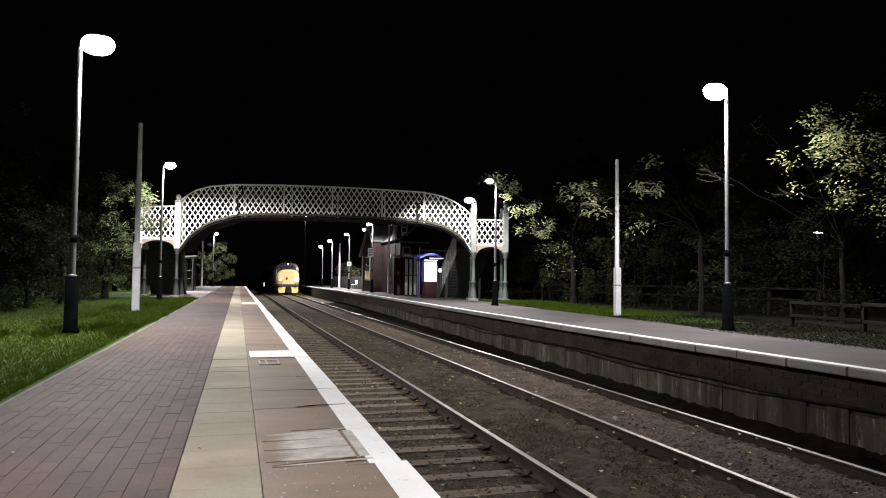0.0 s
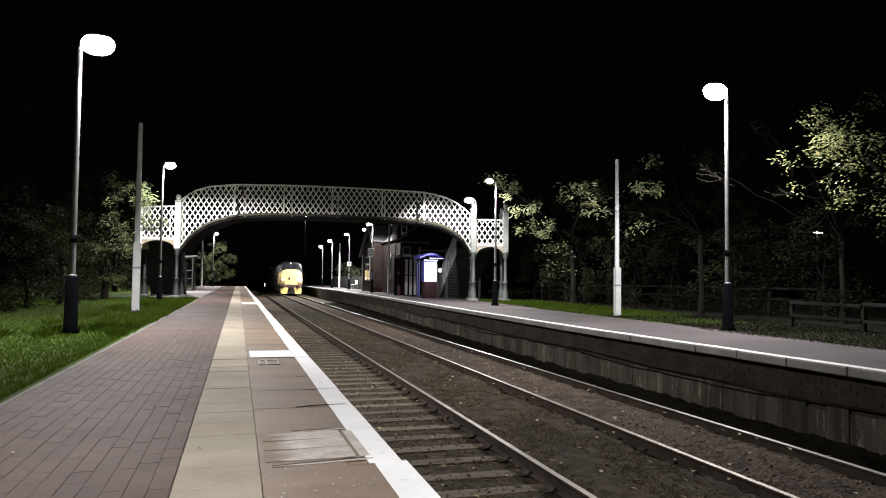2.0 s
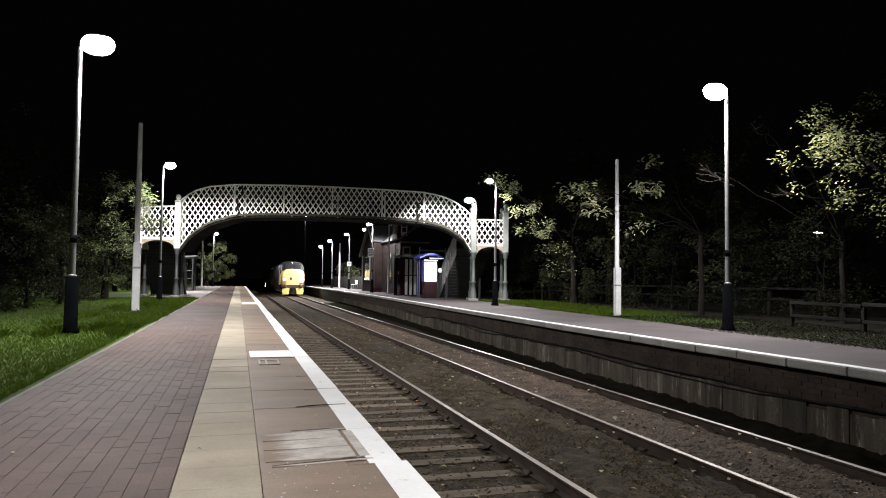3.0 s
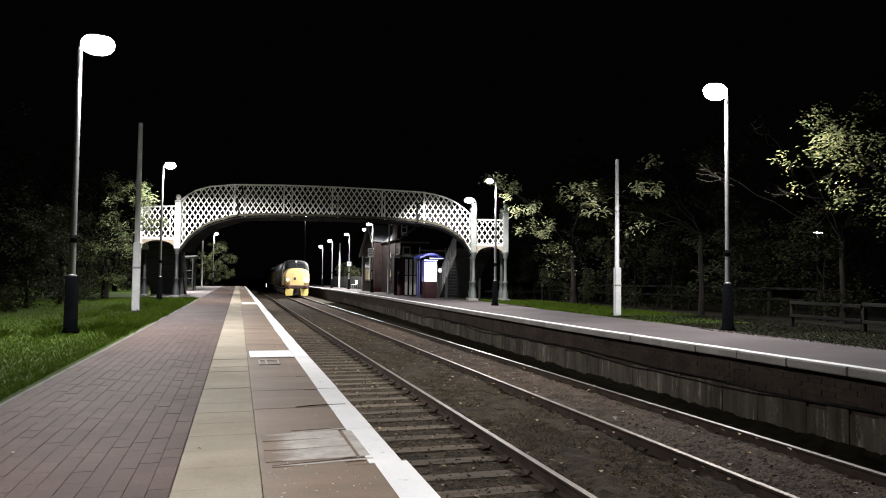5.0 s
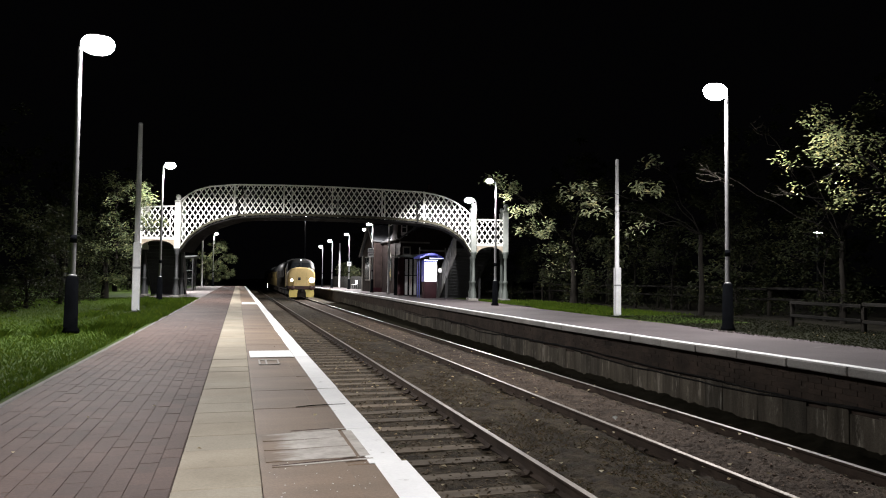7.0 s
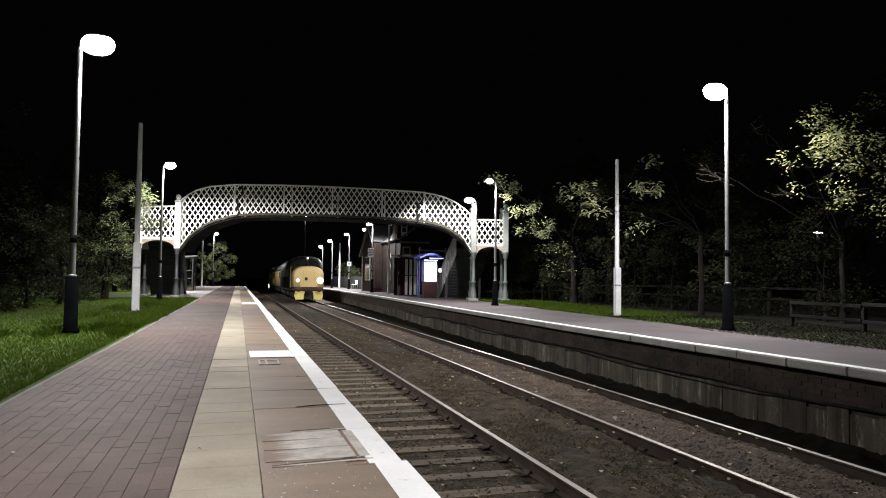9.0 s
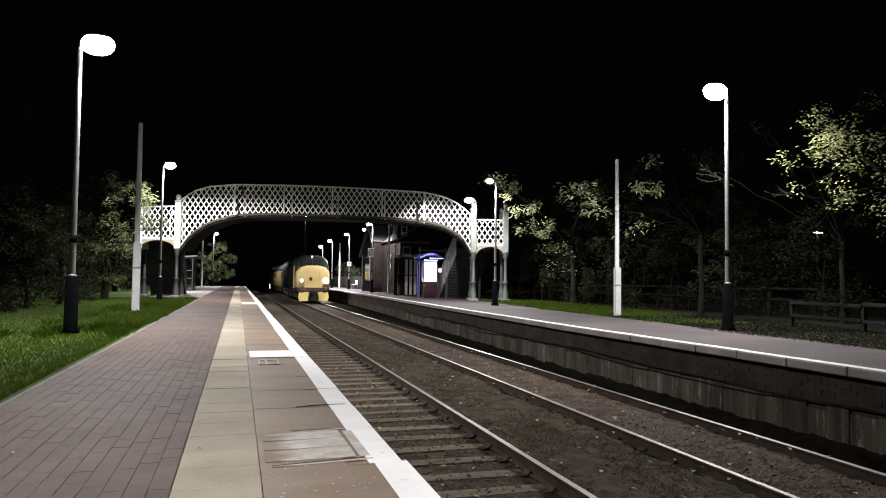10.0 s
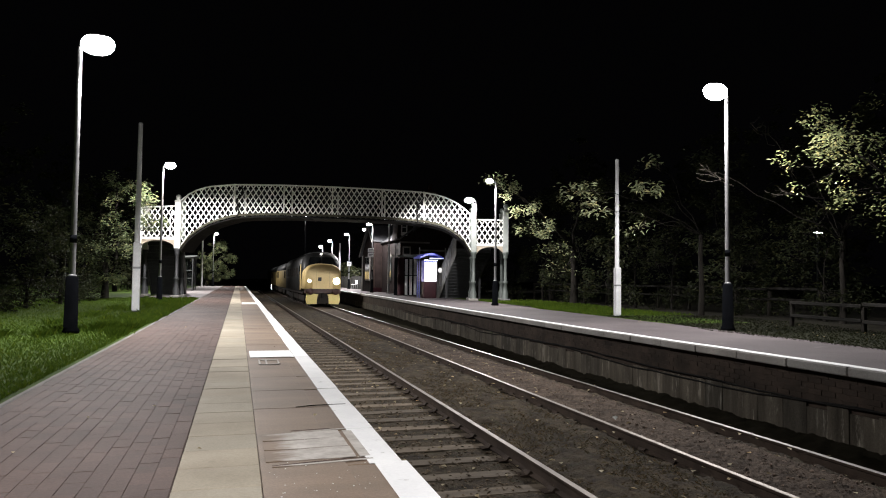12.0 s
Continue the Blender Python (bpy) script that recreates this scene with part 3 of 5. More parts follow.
def platform_far():
    root = thing("platform_far", pose(0, 0, 0), "opposite station platform of pinkish tarmac with white edge line and stone wall", "platform", kind="structure")
    ys = [-8, 5, 15, 20, 25, 32, 39, 50, 66, END_F]
    top, wall, line = Shape(), Shape(), Shape()
    def back(y):
        return along([(-8, 9.55), (13, 9.65), (15.5, 10.4), (24, 10.5), (27, 11.5), (110, 11.55)], y)
    for a, b2 in zip(ys[:-1], ys[1:]):
        xa, xb = along(FAR_EDGE, a), along(FAR_EDGE, b2)
        top.slab([(xa + 0.30, a), (xb + 0.30, b2), (back(b2), b2), (back(a), a)], "z", -0.12, 0.0)
        wall.slab([(xa + 0.16, a), (xb + 0.16, b2), (xb + 0.5, b2), (xa + 0.5, a)], "z", -1.14, -0.12)
    part("platform_top", top, TARMAC, root, "pinkish grey tarmac")
    part("wall_core", wall, BRICKD, root, "dark platform wall")
    # coping stones with the white line
    cop = Shape().box(0, 0.30, 0, 0.993, -0.115, 0.002, None, 0.014).mesh("coping_stone", COPING)
    lin = Shape().box(0.045, 0.20, 0.0, 0.996, 0.002, 0.010, None, 0.002).mesh("white_line", WHITE)
    for i in range(105):
        y = -5 + i
        x, x2 = along(FAR_EDGE, y), along(FAR_EDGE, y + 1)
        m = pose(x + rng.uniform(-0.006, 0.006), y, rng.uniform(-0.003, 0.002), 0, 0, -math.degrees(math.atan2(x2 - x, 1)))
        part("coping_stone", cop, COPING, root, "", m)
        part("white_line", lin, WHITE, root, "", m)
    # pale stone panels low on the face, brick courses above them
    r = np.random.default_rng(4)
    widths = (0.34, 0.42, 0.50)
    kinds = [Shape().box(-0.028, 0.05, 0.002, w + 0.003, -1.10, -0.57, None, 0.002).mesh("wall_panel", WALLSTONE) for w in widths]
    brick = Shape().box(-0.005, 0.05, 0.003, 0.222, 0.003, 0.071, None, 0.003).mesh("brick", BRICKD)

    def face(y):
        return along(FAR_EDGE, y) + 0.16, -math.degrees(math.atan2(along(FAR_EDGE, y + 1) - along(FAR_EDGE, y), 1))
    y, n = 1.0, 0
    while y < 60 and n < 140:
        k = int(r.integers(0, 3))
        x, slope = face(y)
        part("wall_panel", kinds[k], WALLSTONE, root, "", pose(x + r.uniform(-0.006, 0.006), y, r.uniform(-0.05, 0.03), 0, r.uniform(-0.3, 0.3), slope))
        y += widths[k] + 0.006
        n += 1
    far_bricks = Shape()
    for row in range(5):
        for i in range(150):
            y = 4.5 + i * 0.226 + (row % 2) * 0.113
            x, slope = face(y)
            m = pose(x + r.uniform(-0.005, 0.005), y, -0.52 + row * 0.075 + r.uniform(-0.002, 0.002), 0, 0, slope)
            if i < 60:
                part("brick", brick, BRICKD, root, "", m)
            else:
                far_bricks.box(-0.005, 0.05, 0.003, 0.222, 0.003, 0.071, m)
    tagged(part("brick_courses", far_bricks, BRICKD, root), "dark brick courses of the platform wall", kind="stuff")
    return root


platform_far()


def wall_cable(z0, sag, seed, x=7.345):
    r = np.random.default_rng(seed)
    pts, y, z = [], 2.0, z0
    while y < 34:
        pts.append((along(FAR_EDGE, y) + x - 7.23, y, z))
        y += 0.45
        z = z0 - sag * (0.8 * math.sin(y * 0.62 + seed) + 0.3 * math.sin(y * 1.5 + seed)) + r.uniform(-0.012, 0.012)
    tagged(part("wall_cable", Shape().tube(pts, 0.013, 6), CABLE), "sagging black cable along the platform wall", "cable", "cables on the wall")


def cess_bank():
    """Dirt heaped unevenly against the foot of the wall."""
    s, ys, n = Shape(), np.concatenate([np.arange(-8, 22, 0.06), np.arange(22, 60, 0.3)]), 12
    for y in ys:
        x0, x1 = R3 + 0.09, along(FAR_EDGE, y) + 0.19
        for k in range(n):
            u = k / (n - 1)
            s.v.append((x0 + (x1 - x0) * u, y, -1.065 + 0.10 * u * u + (0.03 + 0.025 * u) * noise.noise((u * 2.2, y * 1.3, 5)) + 0.045 * noise.noise((u * 9, y * 4.5, 1)) + 0.03 * noise.noise((u * 20, y * 13, 3))))
    s.f = [(j * n + i, j * n + i + 1, j * n + n + i + 1, j * n + n + i) for j in range(len(ys) - 1) for i in range(n - 1)]
    s.smooth = [True] * len(s.f)
    tagged(part("cess_bank", s, UNDERJOINT), "black dirt heaped along the foot of the wall", "ground", kind="structure")


cess_bank()
wall_cable(-0.56, 0.07, 1)
wall_cable(-0.51, 0.03, 2)


# ---- lamp posts ----
def lamp_post(x, y, h, side, label, far=False, watts=0.0, z=0.0, band=True, size=1.0, cone=166, tilt=0.0, fill_beam=None):
    t = thing("lamp_post", pose(x, y, z), label, "lamp post", "platform lamp posts")
    part("sleeve", Shape().lathe([(0.0, 0), (0.15, 0), (0.15, 0.05), (0.118, 0.10), (0.104, 0.98), (0.088, 1.0), (0.06, 1.02), (0, 1.02)], 16), BLACKPAINT, t, "black lower sleeve")
    part("collar", Shape().lathe([(0.055, 1.0), (0.075, 1.005), (0.075, 1.03), (0.05, 1.04)], 16), GALV, t, "bright collar")
    part("pole", Shape().tube([(0, 0, 1.0), (0, 0, h * 0.6), (0, 0, h - 0.06), (side * 0.02, 0, h), (side * 0.10, 0, h + 0.03), (side * 0.16, 0, h + 0.05)], [0.052, 0.046, 0.042, 0.04, 0.035, 0.03], 12), GALV, t, "pale galvanised pole")
    if band:
        part("band", Shape().lathe([(0.053, 1.6), (0.056, 1.6), (0.056, 1.74), (0.052, 1.74)], 14), BLACKPAINT, t, "black band")
    m = pose(side * 0.29, 0, h + 0.075) @ Matrix.Diagonal((1.0, 0.62, 1, 1)) @ Matrix.Scale(size, 4)
    part("lantern_housing", Shape().lathe([(0.0, 0.175), (0.10, 0.165), (0.17, 0.14), (0.205, 0.118), (0.20, 0.112)], 20, m=m), GALV, t, "grey lantern housing")
    # Bowl fuller than a real one: the glare is built into its shape.
    part("lantern_bowl", Shape().lathe([(0.20, 0.115), (0.265, 0.05), (0.29, -0.02), (0.275, -0.09), (0.22, -0.16), (0.12, -0.205), (0.0, -0.22)], 20, m=m), LAMPFAR if far else LAMPGLOW, t, "glowing white lantern bowl, enlarged to hold its glare")
    if watts:
        street_light((x + side * 0.33, y, z + h - 0.22), watts, cone, aim=(side * tilt, 0, -1))
    # Added narrow beam below the lantern, brightening train, kiosk and doors.
    if fill_beam:
        street_light((x + side * 0.33, y + 0.1, z + h - 0.24), fill_beam[3], 32, aim=fill_beam[:3], blend=0.9)
    return t


W = 2700
lamp_post(-2.83, 13.86, 5.16, 1, "tall galvanised lamp post with black base, lit, in the grass", watts=W * 1.05, cone=160, tilt=0.5)
lamp_post(-3.2, 32.2, 5.75, 1, "galvanised lamp post with black base, lit, before the footbridge stair", watts=W * 1.7, cone=171, size=0.8)
lamp_post(-2.85, -1.6, 5.15, 1, "tall galvanised lamp post with black base, lit, in the grass", watts=W * 1.05, cone=128)
# Added unseen lamp, set behind the pier to brighten train and tarmac.
lamp_post(-4.5, 50.8, 5.3, 1, "added unseen lamp post, lit, hidden behind the footbridge pier", True, size=0.72, watts=W * 1.6)
lamp_post(10.22, 12.99, 5.16, -1, "tall galvanised lamp post with black base, lit, behind the tarmac", watts=W)
lamp_post(10.13, 27.17, 5.05, -1, "galvanised lamp post with black base, lit, before the footbridge", watts=W, size=0.55, cone=172, fill_beam=(-2.4, 20.0, -5.0, W * 4.2))
lamp_post(9.84, 53.3, 5.2, -1, "lit lamp post with two signs before the station house", True, size=0.72, watts=W * 0.75)
lamp_post(10.62, 70.2, 5.4, -1, "lit lamp post far along the platform", True, size=0.72, watts=W * 2)
lamp_post(9.9, 77.8, 5.1, -1, "lit lamp post far along the platform", True, size=0.72, watts=W * 2)
lamp_post(9.98, 87.7, 4.9, -1, "lit lamp post far along the platform", True, size=0.72, watts=W)
lamp_post(-2.75, 84.0, 5.9, 1, "lit lamp post at the far platform end by trees", True, size=0.72, watts=W * 1.2)
lamp_post(11.55, 65.2, 5.6, -1, "lit lamp post behind the station house corner", True, size=0.72, watts=W)


def plain_post(x, y, h, w, label, cabinet=0.0, z=0.0):
    """A square, slightly tapered telegraph or camera post; cabinet: height of the wider lower casing."""
    t = thing("steel_post", pose(x, y, z), label, "post", "plain posts")
    part("shaft", Shape().tube([(0, 0, 0.0), (0, 0, h)], [w, w * 0.72], 12), GREYPOLE, t)
    part("cap", Shape().lathe([(w * 0.74, h), (w * 0.78, h + 0.01), (w * 0.5, h + 0.05), (0, h + 0.06)], 12), GREYPOLE, t)
    part("base_plate", Shape().box(-w * 1.5, w * 1.5, -w * 1.5, w * 1.5, 0, 0.02, None, 0.004), IRONDARK, t, "dark base plate")
    if cabinet:
        part("casing", Shape().box(-w * 1.05, w * 1.25, -w * 1.3, w * 1.1, 0.03, cabinet, None, 0.02), GREYPOLE, t, "wider grey casing")
        part("casing_lid", Shape().box(-w * 1.1, w * 1.3, -w * 1.36, w * 1.15, cabinet * 0.62, cabinet * 0.65, None, 0.005), GALV, t)
    return t


plain_post(-2.83, 22.03, 5.45, 0.085, "tall pale grey steel post with slim casing in the grass", 2.0)
plain_post(10.87, 18.77, 4.66, 0.075, "tall pale grey steel post with a casing at its foot", 1.45)
plain_post(-3.85, 82.0, 5.75, 0.09, "pale grey post far along the platform")
plain_post(11.3, 82.0, 5.1, 0.10, "pale grey post far along the opposite platform")
plain_post(10.5, 50.3, 5.2, 0.085, "dull steel post beside the station doors")


# ---- footbridge ----
BRIDGE = pose(-2.9, 37.0, 0, 0, 0, math.degrees(math.atan2(-3.9, 14.1)))
SPAN, DEPTH = 14.63, 2.0
LOW = [(0.12, 2.45), (0.42, 2.93), (0.97, 3.44), (1.65, 3.81), (2.76, 4.13), (4.0, 4.20), (5.2, 4.21), (7.6, 4.17), (10.05, 4.10), (12.1, 3.97), (12.97, 3.80), (13.54, 3.53), (14.1, 3.1), (14.5, 2.42)]
TOP = [(0.12, 4.82), (0.4, 5.06), (0.78, 5.29), (1.47, 5.50), (2.72, 5.62), (5.15, 5.62), (7.56, 5.57), (10.0, 5.47), (12.1, 5.36), (12.95, 5.20), (13.66, 4.92), (14.23, 4.51), (14.5, 4.22)]
LANDING_L, LANDING_R = (-1.86, -0.12), (14.74, 16.12)


def lattice(parent, low, top, s0, s1, y, material, pitch=0.27, rise=0.41, width=0.05):
    """Flat crossing strips between two edges; every strip a piece."""
    k = pitch / rise
    for sgn in (1, -1):
        base = s0 - 5
        while base < s1 + 5:
            inside = []
            for i in range(230):
                z = 2.2 + i * 0.016
                s = base + sgn * k * (z - 4.0)
                if s0 <= s <= s1 and along(low, s) <= z <= along(top, s):
                    inside.append((s, z))
                elif len(inside) > 4:
                    break
                else:
                    inside = []
            if len(inside) > 4:
                (a, za), (b2, zb) = inside[0], inside[-1]
                d = Vector((b2 - a, 0, zb - za)).normalized()
                n = Vector((d.z, 0, -d.x)) * width / 2
                yy = y + sgn * 0.007
                p = [Vector((a, yy, za)) - n, Vector((a, yy, za)) + n, Vector((b2, yy, zb)) + n, Vector((b2, yy, zb)) - n]
                q = [v + Vector((0, 0.01, 0)) for v in p]
                part("lattice_strip", Shape().add(p + q, [(0, 1, 2, 3), (7, 6, 5, 4), (0, 4, 5, 1), (1, 5, 6, 2), (2, 6, 7, 3), (3, 7, 4, 0)]), material, parent)
            base += pitch


def ribbon(curve, y0, y1, up, down, material, parent, name, s0=None, s1=None, label=""):
    """A bar that follows an edge curve."""
    pts = [(s, z) for s, z in curve]
    s = Shape()
    n = len(pts)
    v = []
    for a, z in pts:
        v += [(a, y0, z - down), (a, y1, z - down), (a, y1, z + up), (a, y0, z + up)]
    f = []
    for i in range(n - 1):
        for k in range(4):
            j = (k + 1) % 4
            f.append((i * 4 + k, i * 4 + j, i * 4 + 4 + j, i * 4 + 4 + k))
    f += [(3, 2, 1, 0), (n * 4 - 4, n * 4 - 3, n * 4 - 2, n * 4 - 1)]
    return part(name, s.add(v, f), material, parent, label)


def fine(curve, n=40):
    lo, hi = curve[0][0], curve[-1][0]
    return [(lo + (hi - lo) * i / n, along(curve, lo + (hi - lo) * i / n)) for i in range(n + 1)]


def column(parent, s, y, top, material, paint, finial=True):
    c = part("column", Shape().lathe([(0.19, 0), (0.19, 0.10), (0.15, 0.16), (0.15, 0.42), (0.11, 0.55), (0.085, 0.85), (0.13, 0.90), (0.13, 0.97), (0.08, 1.0), (0.075, 2.10), (0.12, 2.16), (0.10, 2.22), (0.15, 2.34), (0.17, 2.42), (0.0, 2.42)], 12), material, parent, "turned cast-iron column", pose(s, y, 0))
    part("pier_post", Shape().box(-0.14, 0.14, -0.10, 0.10, 2.42, top - 0.28, None, 0.02), paint, c, "square iron post")
    if finial:
        part("finial", Shape().lathe([(0.17, top - 0.28), (0.17, top - 0.22), (0.07, top - 0.18), (0.12, top - 0.1), (0.13, top - 0.03), (0.08, top + 0.05), (0, top + 0.08)], 14), paint, c, "ball finial")
    return c


def footbridge():
    root = thing("footbridge", BRIDGE, "cream cast-iron footbridge with lattice parapets and arched ends over the tracks", "footbridge")
    for y in (0.0, DEPTH):
        par = part("parapet_frame", Shape().box(2.70, 2.78, y - 0.02, y + 0.03, 4.10, 5.66), IRON, root, "cream lattice parapet")
        for s in (5.18, 7.58, 10.04, 12.12):
            part("parapet_post", Shape().box(s - 0.03, s + 0.03, y - 0.025, y + 0.03, along(LOW, s) - 0.04, along(TOP, s) + 0.04, None, 0.008), IRON, par)
        # Back rails and lattice in dark iron: their lack of light is coloured in.
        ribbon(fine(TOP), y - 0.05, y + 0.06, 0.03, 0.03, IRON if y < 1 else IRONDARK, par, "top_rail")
        ribbon(fine(LOW), y - 0.05, y + 0.06, 0.02, 0.08, GIRDER if y < 1 else SOFFITSHADE, par, "bottom_girder")
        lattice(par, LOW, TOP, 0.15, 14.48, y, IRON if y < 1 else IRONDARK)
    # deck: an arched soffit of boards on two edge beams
    deck = ribbon([(s, z - 0.14) for s, z in fine(LOW)], 0.07, DEPTH - 0.06, 0.03, 0.04, SOFFITSHADE, root, "deck", label="timber deck, underside coloured black for shade")
    for i in range(24):
        s = 0.7 + i * 0.575
        part("deck_bearer", Shape().box(s - 0.04, s + 0.04, 0.07, DEPTH - 0.06, along(LOW, s) - 0.195, along(LOW, s) - 0.182), SOFFITSHADE, deck)
    # columns and landings
    for s, top in ((-0.02, 5.02), (14.62, 4.78), (-1.92, 4.9), (16.2, 4.75)):
        for y in (0.0, DEPTH):
            set_in = 0.48 if s < 5 and y else 0.0      # the grassy side's back columns stand behind the stair
            # Grassy-side columns take dark iron, shade given by colour; the others stay grey.
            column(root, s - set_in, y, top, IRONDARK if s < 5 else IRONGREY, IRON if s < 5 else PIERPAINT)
            part("column_base", Shape().box(-0.24, 0.24, -0.24, 0.24, 0.0, 0.12, None, 0.02), COPING, root, "square stone base", pose(s - set_in, y, 0))
    for (a, b2), z in ((LANDING_L, 2.96), (LANDING_R, 2.82)):
        land = part("landing", Shape().box(a - 0.05, b2 + 0.05, 0.06, DEPTH - 0.05, z - 0.14, z - 0.04), TIMBER, root, "timber landing")
        low, top = [(a, z), (b2, z)], [(a, z + (1.48 if a < 0 else 1.22)), (b2, z + (1.56 if a < 0 else 1.20))]
        for y in (0.0,):
            ribbon(top, y - 0.05, y + 0.05, 0.03, 0.03, IRON, land, "top_rail")
            ribbon(low, y - 0.05, y + 0.05, 0.02, 0.10, IRON, land, "bottom_rail")
            lattice(land, low, top, a + 0.02, b2 - 0.02, y, IRON)
        # arched bracket below the landing
        mid, half = (a + b2) / 2, (b2 - a) / 2
        arch = [(mid - half, z - 0.1)] + [(mid + half, z - 0.1), (mid + half, z - 0.55)]
        arch += [(mid + half * 0.96 * math.cos(k * math.pi / 16), z - 0.55 + 0.41 * math.sin(k * math.pi / 16)) for k in range(1, 16)] + [(mid - half, z - 0.55)]
        part("arch_bracket", Shape().slab(arch, "y", -0.03, 0.03), BUFFIRON, land, "buff arched bracket")
        # outer side parapet
        outer = a if a < 0 else b2
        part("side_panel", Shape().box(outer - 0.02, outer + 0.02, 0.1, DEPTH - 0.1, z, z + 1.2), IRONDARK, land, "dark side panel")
    return root


footbridge()


def bridge_stair(x, go, z0, label, side, wide):
    """A straight open stair that falls away from the landing along the platform; side: where the clad stringer is."""
    t = thing("bridge_stair", BRIDGE @ pose(x, DEPTH + 0.15, 0, 0, 0, 15.46), label, "stair", "footbridge stairs")
    n = 16
    rise = z0 / n
    for sx, mat in ((-wide / 2, STAIRGREY if side < 0 else IRONDARK), (wide / 2, STAIRGREY if side > 0 else IRONDARK)):
        st = part("stringer", Shape().slab([(0, z0 - 0.30), (0, z0 + 0.02), (n * go, 0.06), (n * go, 0.0), (n * go - 0.55, 0.0)], "x", sx - 0.025, sx + 0.025), mat, t, "sloping side plate")
        part("handrail", Shape().tube([(sx, 0, z0 + 1.0), (sx, n * go, 1.0), (sx, n * go + 0.15, 0.95)], 0.03, 8), IRONDARK, st)
        low = Shape().slab([(0, z0 + 0.05), (0, z0 + 0.95), (n * go, 0.95), (n * go, 0.09)], "x", sx - 0.012, sx + 0.012)
        part("side_cladding", low, mat, st, "boarded stair side")
        for i in range(7):
            yy = (i + 0.5) * n * go / 7
            zz = z0 * (1 - yy / (n * go))
            part("baluster", Shape().box(sx - 0.035, sx + 0.035, yy - 0.025, yy + 0.025, zz, zz + 1.0), mat, st)
    for i in range(n):
        part("tread", Shape().box(-wide / 2 + 0.026, wide / 2 - 0.026, i * go, i * go + go + 0.03, z0 - (i + 1) * rise, z0 - (i + 1) * rise + 0.045), IRONDARK, t)
        part("riser", Shape().box(-wide / 2 + 0.026, wide / 2 - 0.026, i * go + 0.0, i * go + 0.02, z0 - (i + 1) * rise + 0.046, z0 - i * rise - 0.002), IRONDARK, t)
    for sx in (-wide / 2, wide / 2):
        part("prop", Shape().box(sx - 0.05, sx + 0.05, n * go * 0.45, n * go * 0.45 + 0.1, 0.0, z0 * 0.52 - 0.14), IRONDARK, t)
    return t


def bracket_lamp():
    """A lantern on a bent arm fixed to the front of the pier."""
    t = thing("bracket_lamp", BRIDGE @ pose(14.70, -0.16, 4.1), "lit lantern on a bent arm fixed to the footbridge pier", "lamp")
    part("bracket", Shape().box(-0.05, 0.05, -0.03, 0.055, 0.0, 0.4, None, 0.01), IRON, t, "iron bracket")
    part("arm", Shape().tube([(0, -0.05, 0.05), (0.02, -0.09, 0.5), (0.01, -0.12, 0.78), (-0.08, -0.14, 0.90), (-0.20, -0.15, 0.92)], [0.03, 0.03, 0.028, 0.026, 0.024], 10), GALV, t, "pale bent arm")
    m = pose(-0.34, -0.16, 0.88) @ Matrix.Diagonal((1.0, 0.8, 0.9, 1)) @ Matrix.Scale(0.8, 4)
    part("lantern_housing", Shape().lathe([(0.0, 0.175), (0.10, 0.165), (0.17, 0.14), (0.205, 0.118), (0.20, 0.112)], 18, m=m), GALV, t, "grey lantern housing")
    # Same swollen profile, glare included in the bowl.
    part("lantern_bowl", Shape().lathe([(0.20, 0.115), (0.265, 0.05), (0.29, -0.02), (0.275, -0.09), (0.22, -0.16), (0.12, -0.205), (0.0, -0.22)], 18, m=m), LAMPGLOW, t, "glowing white lantern bowl, enlarged to hold its glare")
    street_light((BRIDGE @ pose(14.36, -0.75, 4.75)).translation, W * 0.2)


bracket_lamp()


def bridge_cable(s, y, label):
    """A loop of dark cable tied to the parapet."""
    r = np.random.default_rng(int(s * 10))
    z1, z0 = along(TOP, s) - 0.1, along(LOW, s) - 0.12
    pts = [(s + 0.10 * math.sin(i * 1.3) + r.normal(0, 0.05) - 0.04 * i, y - 0.075, z1 + (z0 - z1) * i / 7) for i in range(8)]
    c = part("hanging_cable", Shape().tube(pts, 0.035, 6), CABLE, None, label, BRIDGE.copy())
    tagged(c, label, "cable", "cables on the footbridge")


bridge_cable(12.0, 0.0, "loose dark cable hanging on the lattice parapet")
bridge_cable(3.1, 0.0, "dark cable tied to the lattice parapet")
bridge_stair(-1.58, 0.30, 2.82, "dark open footbridge stair falling to the grassy platform", 1, 1.85)
bridge_stair(14.73, 0.235, 2.68, "footbridge stair with pale clad side on the tarmac platform", -1, 1.9)

# ---- train ----
def body_section(w, z0, z1, roof):
    """Half-round roofed cross-section, anticlockwise, as (x, z)."""
    pts = [(-w, z0), (w, z0), (w, z1)]
    for k in range(1, 12):
        a = k * math.pi / 12
        pts.append((w * math.cos(a) ** 1 if abs(math.cos(a)) > 0.2 else w * math.cos(a), z1 + roof * math.sin(a) ** 0.8))
    pts.append((-w, z1))
    return pts


def loft(sections):
    """Skin through equal-count sections: (y, [(x, z)...])."""
    s = Shape()
    n = len(sections[0][1])
    for y, ring in sections:
        s.v += [(x, y, z) for x, z in ring]
    for i in range(len(sections) - 1):
        for k in range(n):
            j = (k + 1) % n
            s.f.append((i * n + k, i * n + j, i * n + n + j, i * n + n + k))
            s.smooth.append(True)
    s.f += [tuple(reversed(range(n))), tuple(range((len(sections) - 1) * n, len(sections) * n))]
    s.smooth += [False, False]
    return s


WHEELS = []


